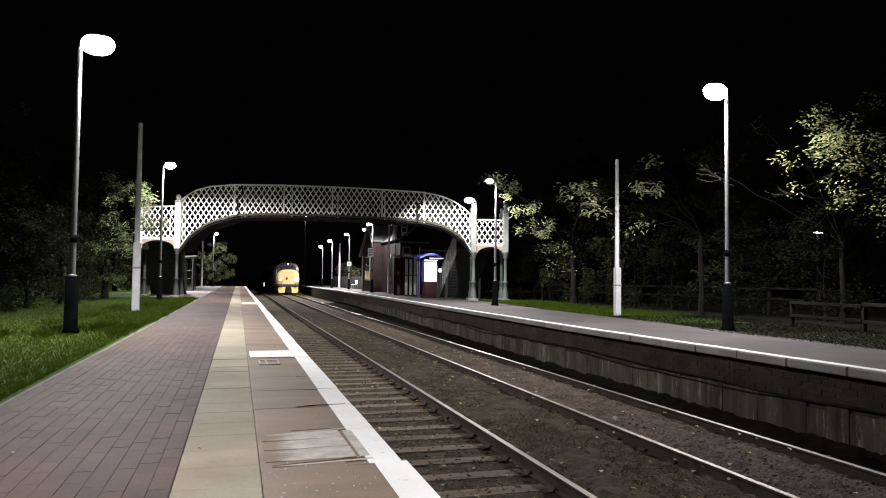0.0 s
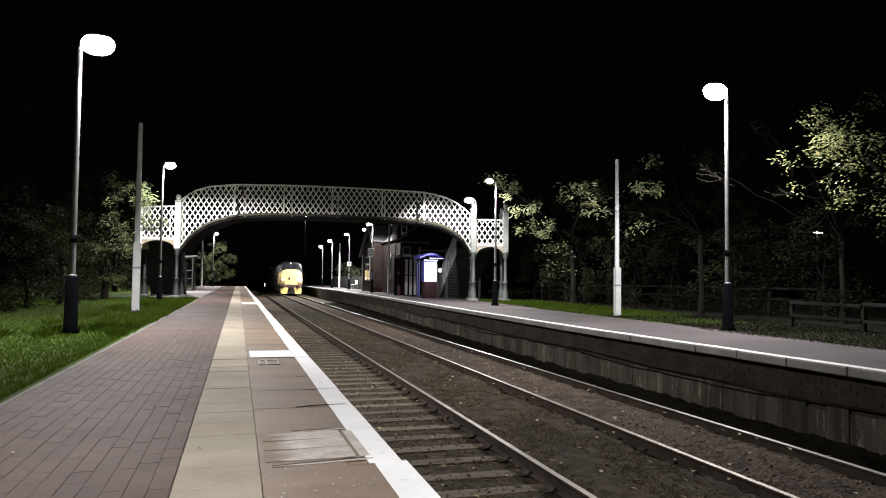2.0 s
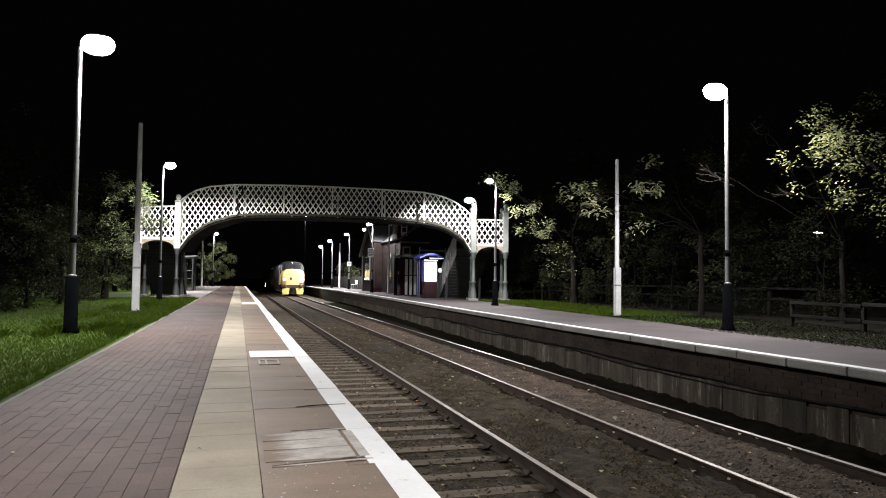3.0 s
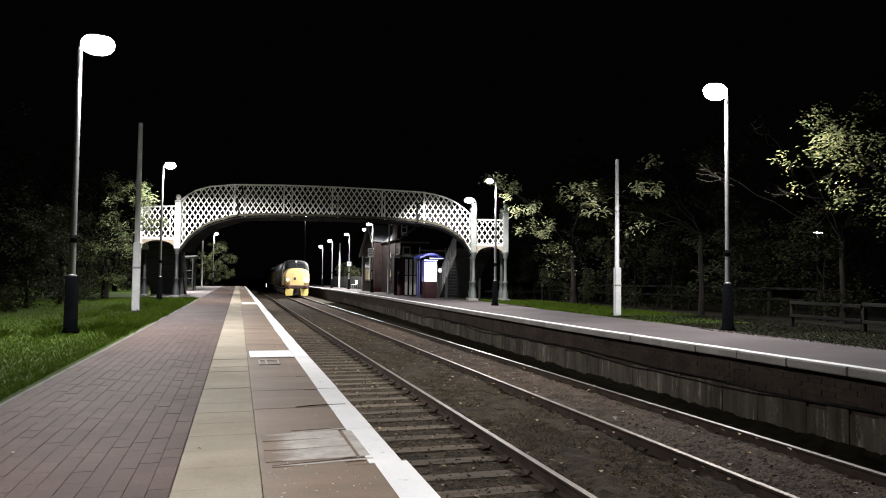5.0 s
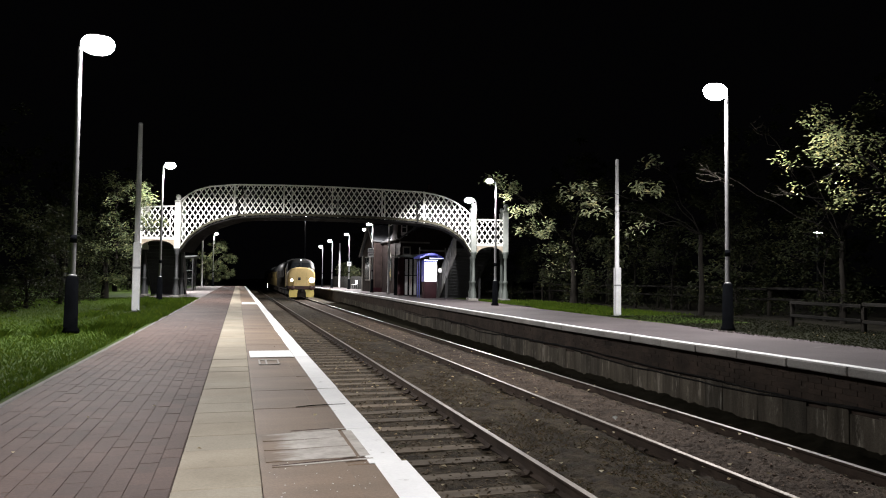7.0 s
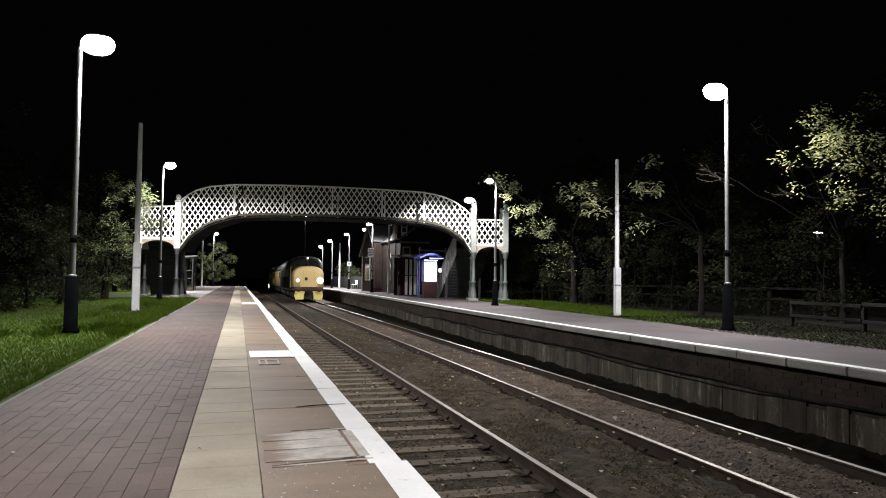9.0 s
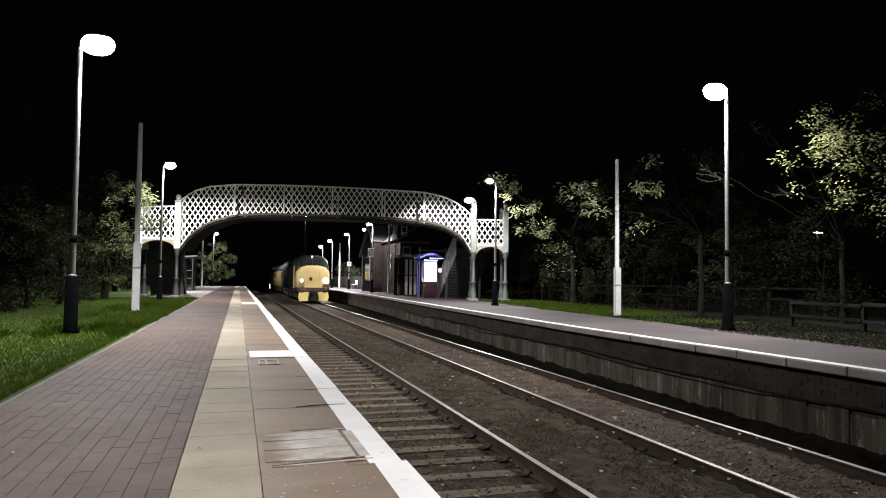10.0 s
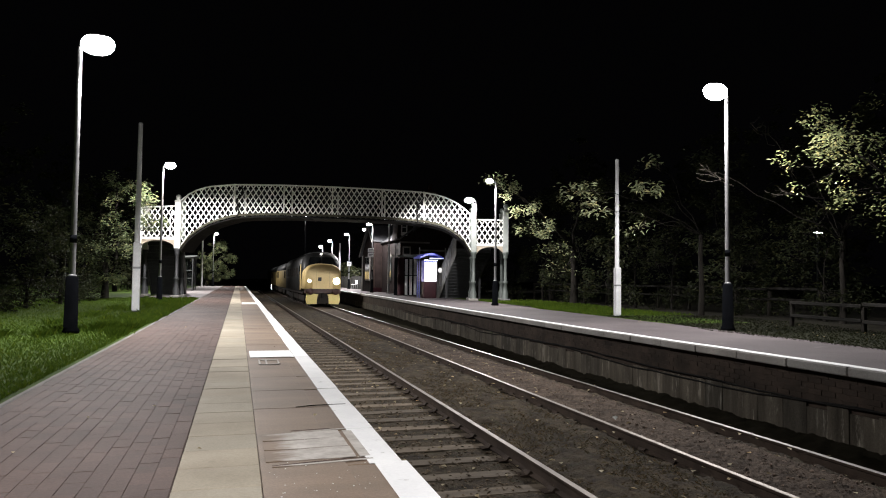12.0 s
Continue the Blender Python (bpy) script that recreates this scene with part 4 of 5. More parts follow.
def bogie(root, y, axles, radius):
    b = part("bogie", Shape().box(-1.12, -1.02, -2.3, 2.3, 0.35, 0.75, None, 0.03).box(1.02, 1.12, -2.3, 2.3, 0.35, 0.75, None, 0.03).box(-1.02, 1.02, -0.3, 0.3, 0.4, 0.7), UNDER, root, "grimy bogie frame", pose(0, y, 0))
    for a in axles:
        w = part("wheelset", Shape().lathe([(0.0, -0.82), (radius * 0.3, -0.82), (radius * 0.9, -0.78), (radius, -0.80), (radius, -0.70), (radius * 0.3, -0.72), (0.09, -0.7), (0.09, 0.7), (radius * 0.3, 0.72), (radius, 0.70), (radius, 0.80), (radius * 0.9, 0.78), (radius * 0.3, 0.82), (0, 0.82)], 16, m=pose(0, 0, 0, 0, 90, 0)), UNDER, b, "steel wheelset", pose(0, a, radius))
        WHEELS.append((w, a, radius))
    return b


def locomotive():
    """Nosed diesel locomotive; the nose tip is at y = 0, the body runs to y = 18.75; z from the rail head."""
    t = thing("locomotive", pose(5.71, 88, RAIL_Z), "dark blue-grey diesel locomotive with yellow nose and lit headlights", "locomotive")
    # main body
    cab_y = 1.75
    sec = body_section(1.34, 1.02, 2.95, 0.90)
    part("body", loft([(cab_y, sec), (18.2, sec), (18.6, [(x * 0.96, 1.02 + (z - 1.02) * 0.98) for x, z in sec])]), LOCOBLUE, t, "dark body side")
    part("roof_panel", Shape().box(-0.5, 0.5, 5.2, 14.0, 3.84, 3.92, None, 0.03), ROOFGREY, t, "grey roof hatches")
    # raked cab front above the nose
    def ring(w, z0, z1, top):
        return [(-w, z0), (w, z0), (w, z1), (w * 0.93, z1 + (top - z1) * 0.5), (w * 0.72, z1 + (top - z1) * 0.82), (w * 0.36, top - 0.02), (0, top), (-w * 0.36, top - 0.02), (-w * 0.72, z1 + (top - z1) * 0.82), (-w * 0.93, z1 + (top - z1) * 0.5), (-w, z1)]
    part("cab", loft([(0.85, ring(1.20, 1.9, 2.60, 2.94)), (1.2, ring(1.28, 1.9, 2.85, 3.40)), (1.55, ring(1.33, 1.9, 2.93, 3.80)), (1.76, ring(1.34, 1.9, 2.95, 3.86))]), LOCOBLUE, t, "dark cab roof and window surround")
    for x0, x1 in ((-1.0, -0.06), (0.06, 1.0)):
        w = Shape().add([(x0 * 0.98, 0.86, 2.90), (x1 * 0.98, 0.86, 2.90), (x1 * 0.80, 1.28, 3.44), (x0 * 0.80, 1.28, 3.44), (x0 * 0.98, 0.78, 2.92), (x1 * 0.98, 0.78, 2.92), (x1 * 0.80, 1.20, 3.46), (x0 * 0.80, 1.20, 3.46)],
                        [(3, 2, 1, 0), (4, 5, 6, 7), (0, 1, 5, 4), (1, 2, 6, 5), (2, 3, 7, 6), (3, 0, 4, 7)])
        part("windscreen", w, DARKPANE, t, "dark windscreen pane")
    # Pale tube modelled in place of the reflection along the roof edge.
    part("roof_glint", Shape().tube([(1.27, 1.10, 2.85), (1.22, 1.26, 3.15), (1.0, 1.36, 3.5), (0.6, 1.42, 3.68), (0.1, 1.42, 3.74)], 0.022, 6), GALV, t, "reflected light on the cab roof edge, built as a pale bar")
    # nose: bulging yellow front
    def nose(y, w, top):
        r = [(-w, 1.24), (w, 1.24), (w, top - 0.80)]
        for k in range(1, 14):
            a = k * math.pi / 14
            r.append((w * (abs(math.cos(a)) ** 0.72) * (1 if math.cos(a) > 1e-6 else -1), top - 0.80 + 0.80 * math.sin(a) ** 0.82))
        return r + [(-w, top - 0.80)]
    def bulge(y, k):
        return y, [(x * k, 1.80 + (z - 1.80) * (k if z > 1.80 else 1.0)) for x, z in nose(0, 1.27, 2.99)]
    nz = part("nose", loft([bulge(0.0, 0.55), bulge(0.006, 0.84), bulge(0.025, 0.915), bulge(0.06, 0.955), bulge(0.13, 0.985), bulge(0.3, 1.0), (1.74, nose(0, 1.335, 3.02))]), YELLOW, t, "bulging yellow nose")
    part("nose_door_seam", Shape().box(-0.455, -0.449, -0.004, 0.01, 1.3, 2.5).box(0.449, 0.455, -0.004, 0.01, 1.3, 2.5), BUFFER, nz)
    part("nose_plate", Shape().box(-0.34, -0.10, -0.02, 0.02, 1.78, 2.04, None, 0.01), IRONDARK, nz, "dark square plate")
    for x, mat, r2, nm, lab in ((-0.92, DIMLIGHT, 0.125, "headlight", "warm dim headlight"), (0.94, HEADLIGHT, 0.22, "headlight", "glaring warm headlight")):
        hl = part(nm, Shape().lathe([(0.0, 0.05), (r2 * 0.7, 0.04), (r2, 0.0), (r2, -0.22)], 18, m=pose(x, 0.0, 1.78, 90, 0, 0)), mat, nz, lab)
        part("bezel", Shape().lathe([(r2 * 1.02, 0.03), (r2 * 1.22, 0.02), (r2 * 1.22, -0.22)], 18, m=pose(x, 0.0, 1.78, 90, 0, 0)), IRONDARK, nz)
    part("marker_light", Shape().lathe([(0, 0.05), (0.05, 0.035), (0.065, 0.0), (0.065, -0.12)], 14, m=pose(0, 1.36, 3.70, 90, 0, 0)), MARKER, t, "white roof marker light")
    # cab side doors with pale frames
    for sx in (-1, 1):
        part("cab_door", Shape().box(sx * 1.30, sx * 1.352, 1.9, 2.6, 1.15, 2.95, None, 0.01), YELLOW, t, "yellow cab door strip")
        part("cab_side_window", Shape().box(sx * 1.30, sx * 1.352, 2.75, 3.5, 2.25, 2.85, None, 0.01), DARKPANE, t, "dark side window")
        for i in range(5):
            y = 5.0 + i * 2.4
            part("side_grille", Shape().box(sx * 1.30, sx * 1.356, y, y + 1.5, 2.1, 2.75, None, 0.01), UNDER, t, "dark side grille")
    part("solebar", Shape().box(-1.30, 1.30, 0.6, 18.4, 0.86, 1.02, None, 0.02), UNDER, t, "grimy underframe")
    part("fuel_tank", Shape().box(-1.1, 1.1, 7.4, 11.4, 0.3, 0.86, None, 0.08), UNDER, t, "grimy fuel tank")
    # buffer beam, buffers, coupling and the split snow plough
    beam = part("buffer_beam", Shape().box(-1.24, 1.24, 0.02, 0.3, 0.92, 1.25, None, 0.03), BUFFER, t, "red-brown buffer beam")
    for x in (-0.86, 0.86):
        part("buffer", Shape().lathe([(0.0, 0.46), (0.20, 0.45), (0.22, 0.42), (0.22, 0.39), (0.09, 0.36), (0.09, 0.15), (0.14, 0.13), (0.15, 0)], 16, m=pose(x, 0.03, 1.06, 90, 0, 0)), BUFFER, beam, "round buffer")
    part("coupling", Shape().box(-0.09, 0.09, -0.16, 0.05, 0.62, 0.98, None, 0.02), UNDER, beam, "dark coupling hook")
    for x in (-0.35, 0.35, -0.18):
        part("hose", Shape().tube([(x, 0.0, 0.95), (x * 1.1, -0.1, 0.75), (x * 1.05, -0.06, 0.5), (x, 0.02, 0.42)], 0.03, 6), UNDER, beam)
    for sgn in (-1, 1):
        out = [(sgn * 0.42, 0.20), (sgn * 0.40, 0.55), (sgn * 0.32, 0.86), (sgn * 0.62, 0.90), (sgn * 1.12, 0.90), (sgn * 1.18, 0.48), (sgn * 1.08, 0.18)]
        part("snow_plough", Shape().slab(out, "y", -0.12, -0.04), PLOUGHYELLOW, t, "yellow snow plough blade")
    # Dark panel added where the gap between the blades is only shade.
    part("plough_gap_fill", Shape().box(-0.42, 0.42, 0.0, 0.1, 0.22, 0.92), UNDER, t, "dark panel put in for the shaded gap between the blades")
    for y in (4.0, 14.6):
        bogie(t, y, (-1.9, 0.0, 1.9), 0.55)
    return t


def coach(label, yellow, lamp=False):
    t = thing("coach", pose(5.71, 108, RAIL_Z), label, "coach", "coaches behind the locomotive")
    sec = body_section(1.36, 1.0, 2.75, 0.95)
    part("body", loft([(0.0, [(x * 0.97, z) for x, z in sec]), (0.15, sec), (19.9, sec), (20.05, [(x * 0.97, z) for x, z in sec])]), DULLYELLOW if yellow else LOCOBLUE, t, "yellow coach body" if yellow else "")
    part("roof", loft([(0.1, [(x * 1.005, z + 0.012) for x, z in sec[2:]] ), (19.95, [(x * 1.005, z + 0.012) for x, z in sec[2:]])]), ROOFGREY, t, "grey curved roof")
    for sx in (-1, 1):
        for i in (0, 1, 6, 7):
            y = 1.6 + i * 2.3
            part("window", Shape().box(sx * 1.33, sx * 1.372, y, y + 1.1, 1.95, 2.65, None, 0.01), DARKPANE, t, "dark coach window")
        for y in (0.35, 18.9):
            part("door", Shape().box(sx * 1.33, sx * 1.375, y, y + 0.75, 1.05, 2.8, None, 0.01), DULLYELLOW, t, "coach end door")
    part("solebar", Shape().box(-1.25, 1.25, 0.2, 19.8, 0.8, 1.0, None, 0.02), UNDER, t, "grimy underframe")
    part("equipment_box", Shape().box(-1.2, 1.2, 7.0, 9.2, 0.35, 0.8, None, 0.05), UNDER, t)
    part("equipment_box", Shape().box(-1.2, 1.2, 11.0, 12.4, 0.4, 0.8, None, 0.05), UNDER, t)
    for y in (2.9, 17.1):
        bogie(t, y, (-1.3, 1.3), 0.46)
    if lamp:
        part("step_light", Shape().box(-1.46, -1.40, 2.2, 2.3, 0.25, 1.15, None, 0.01), MARKER, t, "small white side light")
    return t


loco = locomotive()
coaches = [coach("yellow coach with dark windows behind the locomotive", True), coach("yellow coach with dark windows in the middle of the train", True),
           coach("dark last coach of the train with a small white light", False, True)]

# seconds, distance along the line, sideways place of the nose
TRAIN = [(0.0, 86.8, 5.84), (1.0, 84.4, 5.83), (2.0, 81.9, 5.82), (3.0, 79.3, 5.81), (4.0, 76.4, 5.80), (5.0, 73.3, 5.78), (6.0, 70.4, 5.77), (7.0, 67.4, 5.75),
         (8.0, 63.9, 5.73), (9.0, 60.0, 5.71), (9.5, 58.1, 5.70), (10.0, 55.9, 5.69), (10.5, 53.7, 5.68), (11.0, 51.8, 5.67), (11.5, 50.4, 5.66), (12.0, 49.2, 5.65)]

# ---- grass ----
TURF = surface("turf", (0.034, 0.061, 0.0085), (0.062, 0.103, 0.0145), 1.2, 30, 0.95, bump=0.9, depth=0.03, stain=(0.05, 0.05, 0.022), stain_at=0.66)


def turf(name, outline, label):
    tagged(part(name, Shape().slab(outline, "z", -0.06, -0.012), TURF), label, "grass", kind="structure")


turf("lawn_near", [(-1.79, -6), (-1.79, 37.4), (-4.32, 37.4), (-4.32, 88), (-30, 88), (-30, -6)], "mown green grass beside the block paving")
# Verge ground darkened likewise, shade put into the turf colour.
SHADETURF = surface("shaded_turf", (0.006, 0.0068, 0.0038), (0.0155, 0.016, 0.008), 1.4, 30, 0.95, bump=0.9, depth=0.03)
tagged(part("rough_verge", Shape().slab([(9.56, -4), (9.66, 13), (10.42, 15.49), (13.0, 15.49), (13.0, -4)], "z", -0.06, -0.012), SHADETURF), "verge behind the tarmac, coloured dark for shade", "grass", kind="structure")
turf("lawn_far", [(10.45, 15.5), (10.55, 24), (11.65, 27), (11.65, 46), (13.3, 46), (13.0, 15.5)], "rough grass between the tarmac and the trees")


def grass_tufts():
    def near(r, i):
        u = r.random()
        y = 4.5 + 32 * u ** 1.5
        x = -1.85 - 6.0 * r.random() ** 1.4
        a = r.uniform(0, 6.28)
        return (x, y, -0.02), (math.cos(a) * 0.6, math.sin(a) * 0.6, 1), (-math.sin(a), math.cos(a), 0)
    tagged(part("grass", blades(70000, near, 0.055, 0.010, 31), GRASS), "short green grass blades under the lamp", "grass", kind="stuff")

    def long(r, i):
        k = i % 90
        c = np.random.default_rng(500 + k)
        y = 13 + 21 * c.random()
        x = -1.95 - (1.8 * c.random() if k % 3 else 0.12 * c.random())
        a = r.uniform(0, 6.28)
        return (x + r.normal(0, 0.09), y + r.normal(0, 0.22), -0.02), (math.cos(a) * 0.7, math.sin(a) * 0.7, 1), (-math.sin(a), math.cos(a), 0)
    tagged(part("grass_tufts", blades(5000, long, 0.17, 0.016, 32), GRASS), "longer ragged grass tufts along the kerb", "grass", kind="stuff")

    def bright(r, i):
        a = r.uniform(0, 6.28)
        y = r.uniform(19, 34)
        return (along([(17, 10.55), (24, 10.6), (27, 11.6), (40, 11.7)], y) + 3.2 * r.random() ** 1.5, y, -0.02), (math.cos(a) * 0.6, math.sin(a) * 0.6, 1), (-math.sin(a), math.cos(a), 0)
    tagged(part("grass", blades(9000, bright, 0.11, 0.02, 33), GRASS), "green grass behind the opposite platform", "grass", kind="stuff")

    # verge blades, in the colour darkened for shade
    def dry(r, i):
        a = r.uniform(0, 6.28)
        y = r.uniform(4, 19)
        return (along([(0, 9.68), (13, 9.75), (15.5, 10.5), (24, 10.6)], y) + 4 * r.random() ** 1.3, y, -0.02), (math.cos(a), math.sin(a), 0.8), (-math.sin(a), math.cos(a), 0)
    tagged(part("rough_grass", blades(14000, dry, 0.06, 0.013, 34), SHADEGRASS), "rough grass and weeds under the trees, coloured dark for shade", "grass", kind="stuff")

    def weeds(r, i):
        a = r.uniform(0, 6.28)
        u = r.random()
        return (r.uniform(R1 + 0.15, R2 - 0.2), 2.5 + 26 * u * u, -1.06), (math.cos(a), math.sin(a), 0.7), (-math.sin(a), math.cos(a), 0)
    tagged(part("trackside_weeds", blades(16000, weeds, 0.05, 0.009, 35), DRYWEED), "sparse weeds between the two tracks", "weeds", kind="stuff")


grass_tufts()


def paint_specks():
    """Pale spatter on the brown slabs nearest the eye."""
    r = np.random.default_rng(77)
    s = Shape()
    for i in range(170):
        x, y, k = r.uniform(0.16, 0.72), 2.6 + 2.2 * r.random() ** 1.5, r.uniform(0.0015, 0.006)
        s.add([(x - k, y, 0.0032), (x, y - k * 1.4, 0.0032), (x + k * r.uniform(0.6, 1.4), y, 0.0032), (x, y + k * 1.5, 0.0032)], [(0, 1, 2, 3)])
    tagged(part("paint_spatter", s, PAPER), "pale specks of spattered paint on the slabs", "paint", kind="stuff")


paint_specks()


# ---- trees ----
def tree(base, trunk, radius, blobs, leaf, material, label, seed, leaf_size=(0.10, 0.05), twigs=True, lean=(0, 0), twig_mat=None, category="tree", limb=None):
    """trunk: height of the fork; blobs: (centre, radii, leaf count) relative to the base; limbs run to every blob."""
    r = np.random.default_rng(seed)
    t = thing("tree", pose(*base), label, category, "trees and bushes")
    limb = limb or radius * 0.7
    fork = Vector((lean[0], lean[1], trunk))
    wood = Shape()
    wood.tube([(0, 0, -0.05), (lean[0] * 0.3 + 0.03, lean[1] * 0.3, trunk * 0.35), (lean[0] * 0.7 - 0.02, lean[1] * 0.7, trunk * 0.7), fork], [radius * 1.35, radius, radius * 0.9, radius * 0.75], 9)
    fine_wood, pads = Shape(), []
    for c, rad, n in blobs:
        c, rad = Vector(c), Vector(rad)
        mid = fork.lerp(c, 0.5) + Vector((r.normal(0, 0.15), r.normal(0, 0.15), r.uniform(0.05, 0.35)))
        path = [fork.lerp(mid, k / 3) if k < 3 else mid.lerp(c, (k - 3) / 4) for k in range(8)]
        path = [p + Vector((r.normal(0, 0.07), r.normal(0, 0.07), r.normal(0, 0.07) + 0.12 * math.sin(k * 0.45))) if 0 < k < 7 else p for k, p in enumerate(path)]
        wood.tube(path, [limb * (0.55 - 0.063 * k) for k in range(8)], 6)
        ends = []
        for i in range(max(5, n // 38)):
            d = Vector((r.normal(), r.normal(), r.normal()))
            d = d.normalized() * r.random() ** 0.45
            e = c + Vector((d.x * rad.x, d.y * rad.y, d.z * rad.z))
            ends.append(e)
            s0 = c.lerp(mid, r.uniform(0, 0.5))
            k = s0.lerp(e, 0.4) + Vector((r.normal(0, 0.07), r.normal(0, 0.07), r.normal(0, 0.07)))
            q = k.lerp(e, 0.6) + Vector((r.normal(0, 0.04), r.normal(0, 0.04), r.uniform(-0.10, 0.0)))
            fine_wood.tube([s0, k, q, e], [0.006, 0.0045, 0.003, 0.002], 4, False)
        pads.append((ends, n))
    part("trunk", wood, BARK, t, "rough bark trunk and limbs")
    if twigs:
        tagged(part("branchwork", fine_wood, twig_mat or BARK, t, "fine twigs"), kind="stuff")
    if leaf:
        flat = []
        for ends, n in pads:
            for i in range(n):
                e = ends[int(r.integers(0, len(ends)))]
                flat.append(e + Vector((r.normal(0, 0.13), r.normal(0, 0.13), r.normal(0, 0.11))))

        def place(q, i):
            a, tilt = q.uniform(0, 6.28), q.uniform(-0.9, 0.35)
            d = (math.cos(a), math.sin(a), tilt)
            return flat[i], d, (-math.sin(a) + q.normal(0, 0.3), math.cos(a), q.normal(0, 0.4))
        part("crown", blades(len(flat), place, leaf_size[0], leaf_size[1], seed + 1), material, t, "many small leaves with gaps")
    return t


# the leafy tree behind the lamp on the opposite platform
tree((13.9, 11.0, -0.02), 2.3, 0.08, [((-2.3, 0.8, 4.25), (0.7, 0.7, 0.6), 230), ((-2.3, 0.7, 3.5), (0.85, 0.8, 0.6), 220), ((-1.9, 0.8, 3.95), (0.8, 0.7, 0.6), 210), ((-1.5, 0.9, 4.4), (0.8, 0.8, 0.7), 250),
                                     ((-1.3, 0.6, 3.1), (0.8, 0.8, 0.6), 260), ((-0.3, 0.4, 4.9), (1.1, 1.1, 0.7), 260), ((-0.9, 0.5, 2.4), (0.6, 0.6, 0.6), 170), ((0.3, 0.2, 3.6), (0.9, 0.9, 0.8), 260), ((-0.7, 0.6, 3.8), (0.8, 0.8, 0.7), 240)],
     True, LEAF, "leafy tree with glossy yellow-green leaves lit by the platform lamp", 41, (0.095, 0.05), limb=0.05)
# bare twigs reaching out beside the lamp
tree((15.6, 15.2, -0.02), 2.2, 0.07, [((-4.9, -0.7, 3.75), (0.55, 0.3, 0.28), 260), ((-2.9, -0.9, 3.35), (0.55, 0.4, 0.22), 260), ((-3.4, -0.7, 4.9), (0.4, 0.4, 0.35), 150), ((-2.5, -0.8, 4.1), (0.5, 0.4, 0.3), 150)],
     False, LEAF, "small bare-branched tree with pale twigs", 43, twig_mat=TWIG, limb=0.03)
# sprays of leaves by the grey post
tree((14.4, 19.6, -0.02), 2.6, 0.08, [((-5.1, -1.6, 3.65), (0.55, 0.4, 0.25), 90), ((-4.7, -1.6, 3.12), (0.5, 0.4, 0.22), 80), ((-3.1, -1.6, 3.75), (0.62, 0.4, 0.24), 105), ((-2.8, -1.6, 4.6), (0.4, 0.3, 0.14), 34), ((-3.2, -1.2, 2.7), (0.5, 0.4, 0.3), 40)],
     True, LEAFPALE, "spreading tree with pale leaf sprays on long branches", 45, (0.185, 0.07), twig_mat=TWIG, limb=0.035)
# leaves over the lamp by the footbridge
tree((14.6, 29.0, -0.02), 2.6, 0.15, [((-3.5, -1.0, 4.95), (0.6, 0.5, 0.4), 200), ((-4.4, -1.0, 5.35), (0.7, 0.4, 0.15), 130), ((-2.7, -0.9, 4.1), (0.8, 0.6, 0.35), 260), ((-2.0, -0.8, 3.4), (1.0, 0.7, 0.45), 320), ((-1.3, -0.9, 2.5), (0.8, 0.7, 0.5), 90),
                                     ((-0.9, -0.9, 1.5), (0.8, 0.7, 0.6), 50), ((0.5, 0, 5.0), (1.3, 1.2, 1.0), 420)],
     True, LEAFPALE, "tree with pale leaves hanging beside the footbridge", 47, (0.15, 0.07))
tree((13.6, 23.6, -0.02), 0.7, 0.06, [((0, 0, 1.0), (0.7, 0.7, 0.6), 260), ((-0.6, 0.6, 0.7), (0.5, 0.6, 0.4), 160)], True, LEAFSHADE, "low dark bush behind the grass", 48, (0.12, 0.06), category="bush")
# thicket behind the grass, its half shade put into the leaf colour
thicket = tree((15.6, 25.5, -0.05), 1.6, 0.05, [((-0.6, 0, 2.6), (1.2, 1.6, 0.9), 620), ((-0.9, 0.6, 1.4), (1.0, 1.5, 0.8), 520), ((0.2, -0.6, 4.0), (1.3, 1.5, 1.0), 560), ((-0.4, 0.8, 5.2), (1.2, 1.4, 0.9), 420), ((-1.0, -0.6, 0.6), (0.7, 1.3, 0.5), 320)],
                True, LEAFHALFSHADE, "overgrown thicket behind the grass, leaves coloured for half shade", 49, (0.17, 0.085))
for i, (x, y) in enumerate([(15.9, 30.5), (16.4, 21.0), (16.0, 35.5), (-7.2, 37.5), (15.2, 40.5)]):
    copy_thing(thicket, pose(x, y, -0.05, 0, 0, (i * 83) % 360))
# left side
tree((-5.9, 35.6, -0.02), 2.0, 0.14, [((1.75, -2.0, 4.5), (0.8, 0.7, 0.65), 500), ((2.2, -1.9, 3.55), (0.65, 0.6, 0.6), 420), ((0.7, -1.6, 3.4), (0.9, 0.8, 0.8), 480), ((0.6, -1.2, 5.0), (1.0, 0.9, 0.8), 420), ((1.0, -1.8, 2.2), (0.8, 0.7, 0.7), 420), ((-0.3, -1.4, 2.2), (1.0, 0.9, 1.0), 420), ((0.2, -1.7, 1.1), (0.8, 0.8, 0.7), 340)],
     True, LEAFGREEN, "leafy tree with narrow pale leaves beside the footbridge landing", 51, (0.17, 0.05))
tree((-3.6, 87.5, -0.02), 1.8, 0.14, [((1.3, 0, 4.6), (1.1, 1.0, 0.8), 1000), ((2.5, 0.5, 3.5), (1.0, 1.0, 0.8), 800), ((0.9, 0, 2.3), (1.7, 1.2, 1.1), 1500), ((2.2, 0.3, 1.5), (1.0, 1.0, 0.8), 800), ((-0.6, 0, 3.2), (1.3, 1.0, 1.1), 900), ((0.2, 0, 1.0), (1.5, 1.0, 0.7), 800)],
     True, LEAFGREEN, "round green tree by the far lamp at the platform end", 53, (0.20, 0.11))

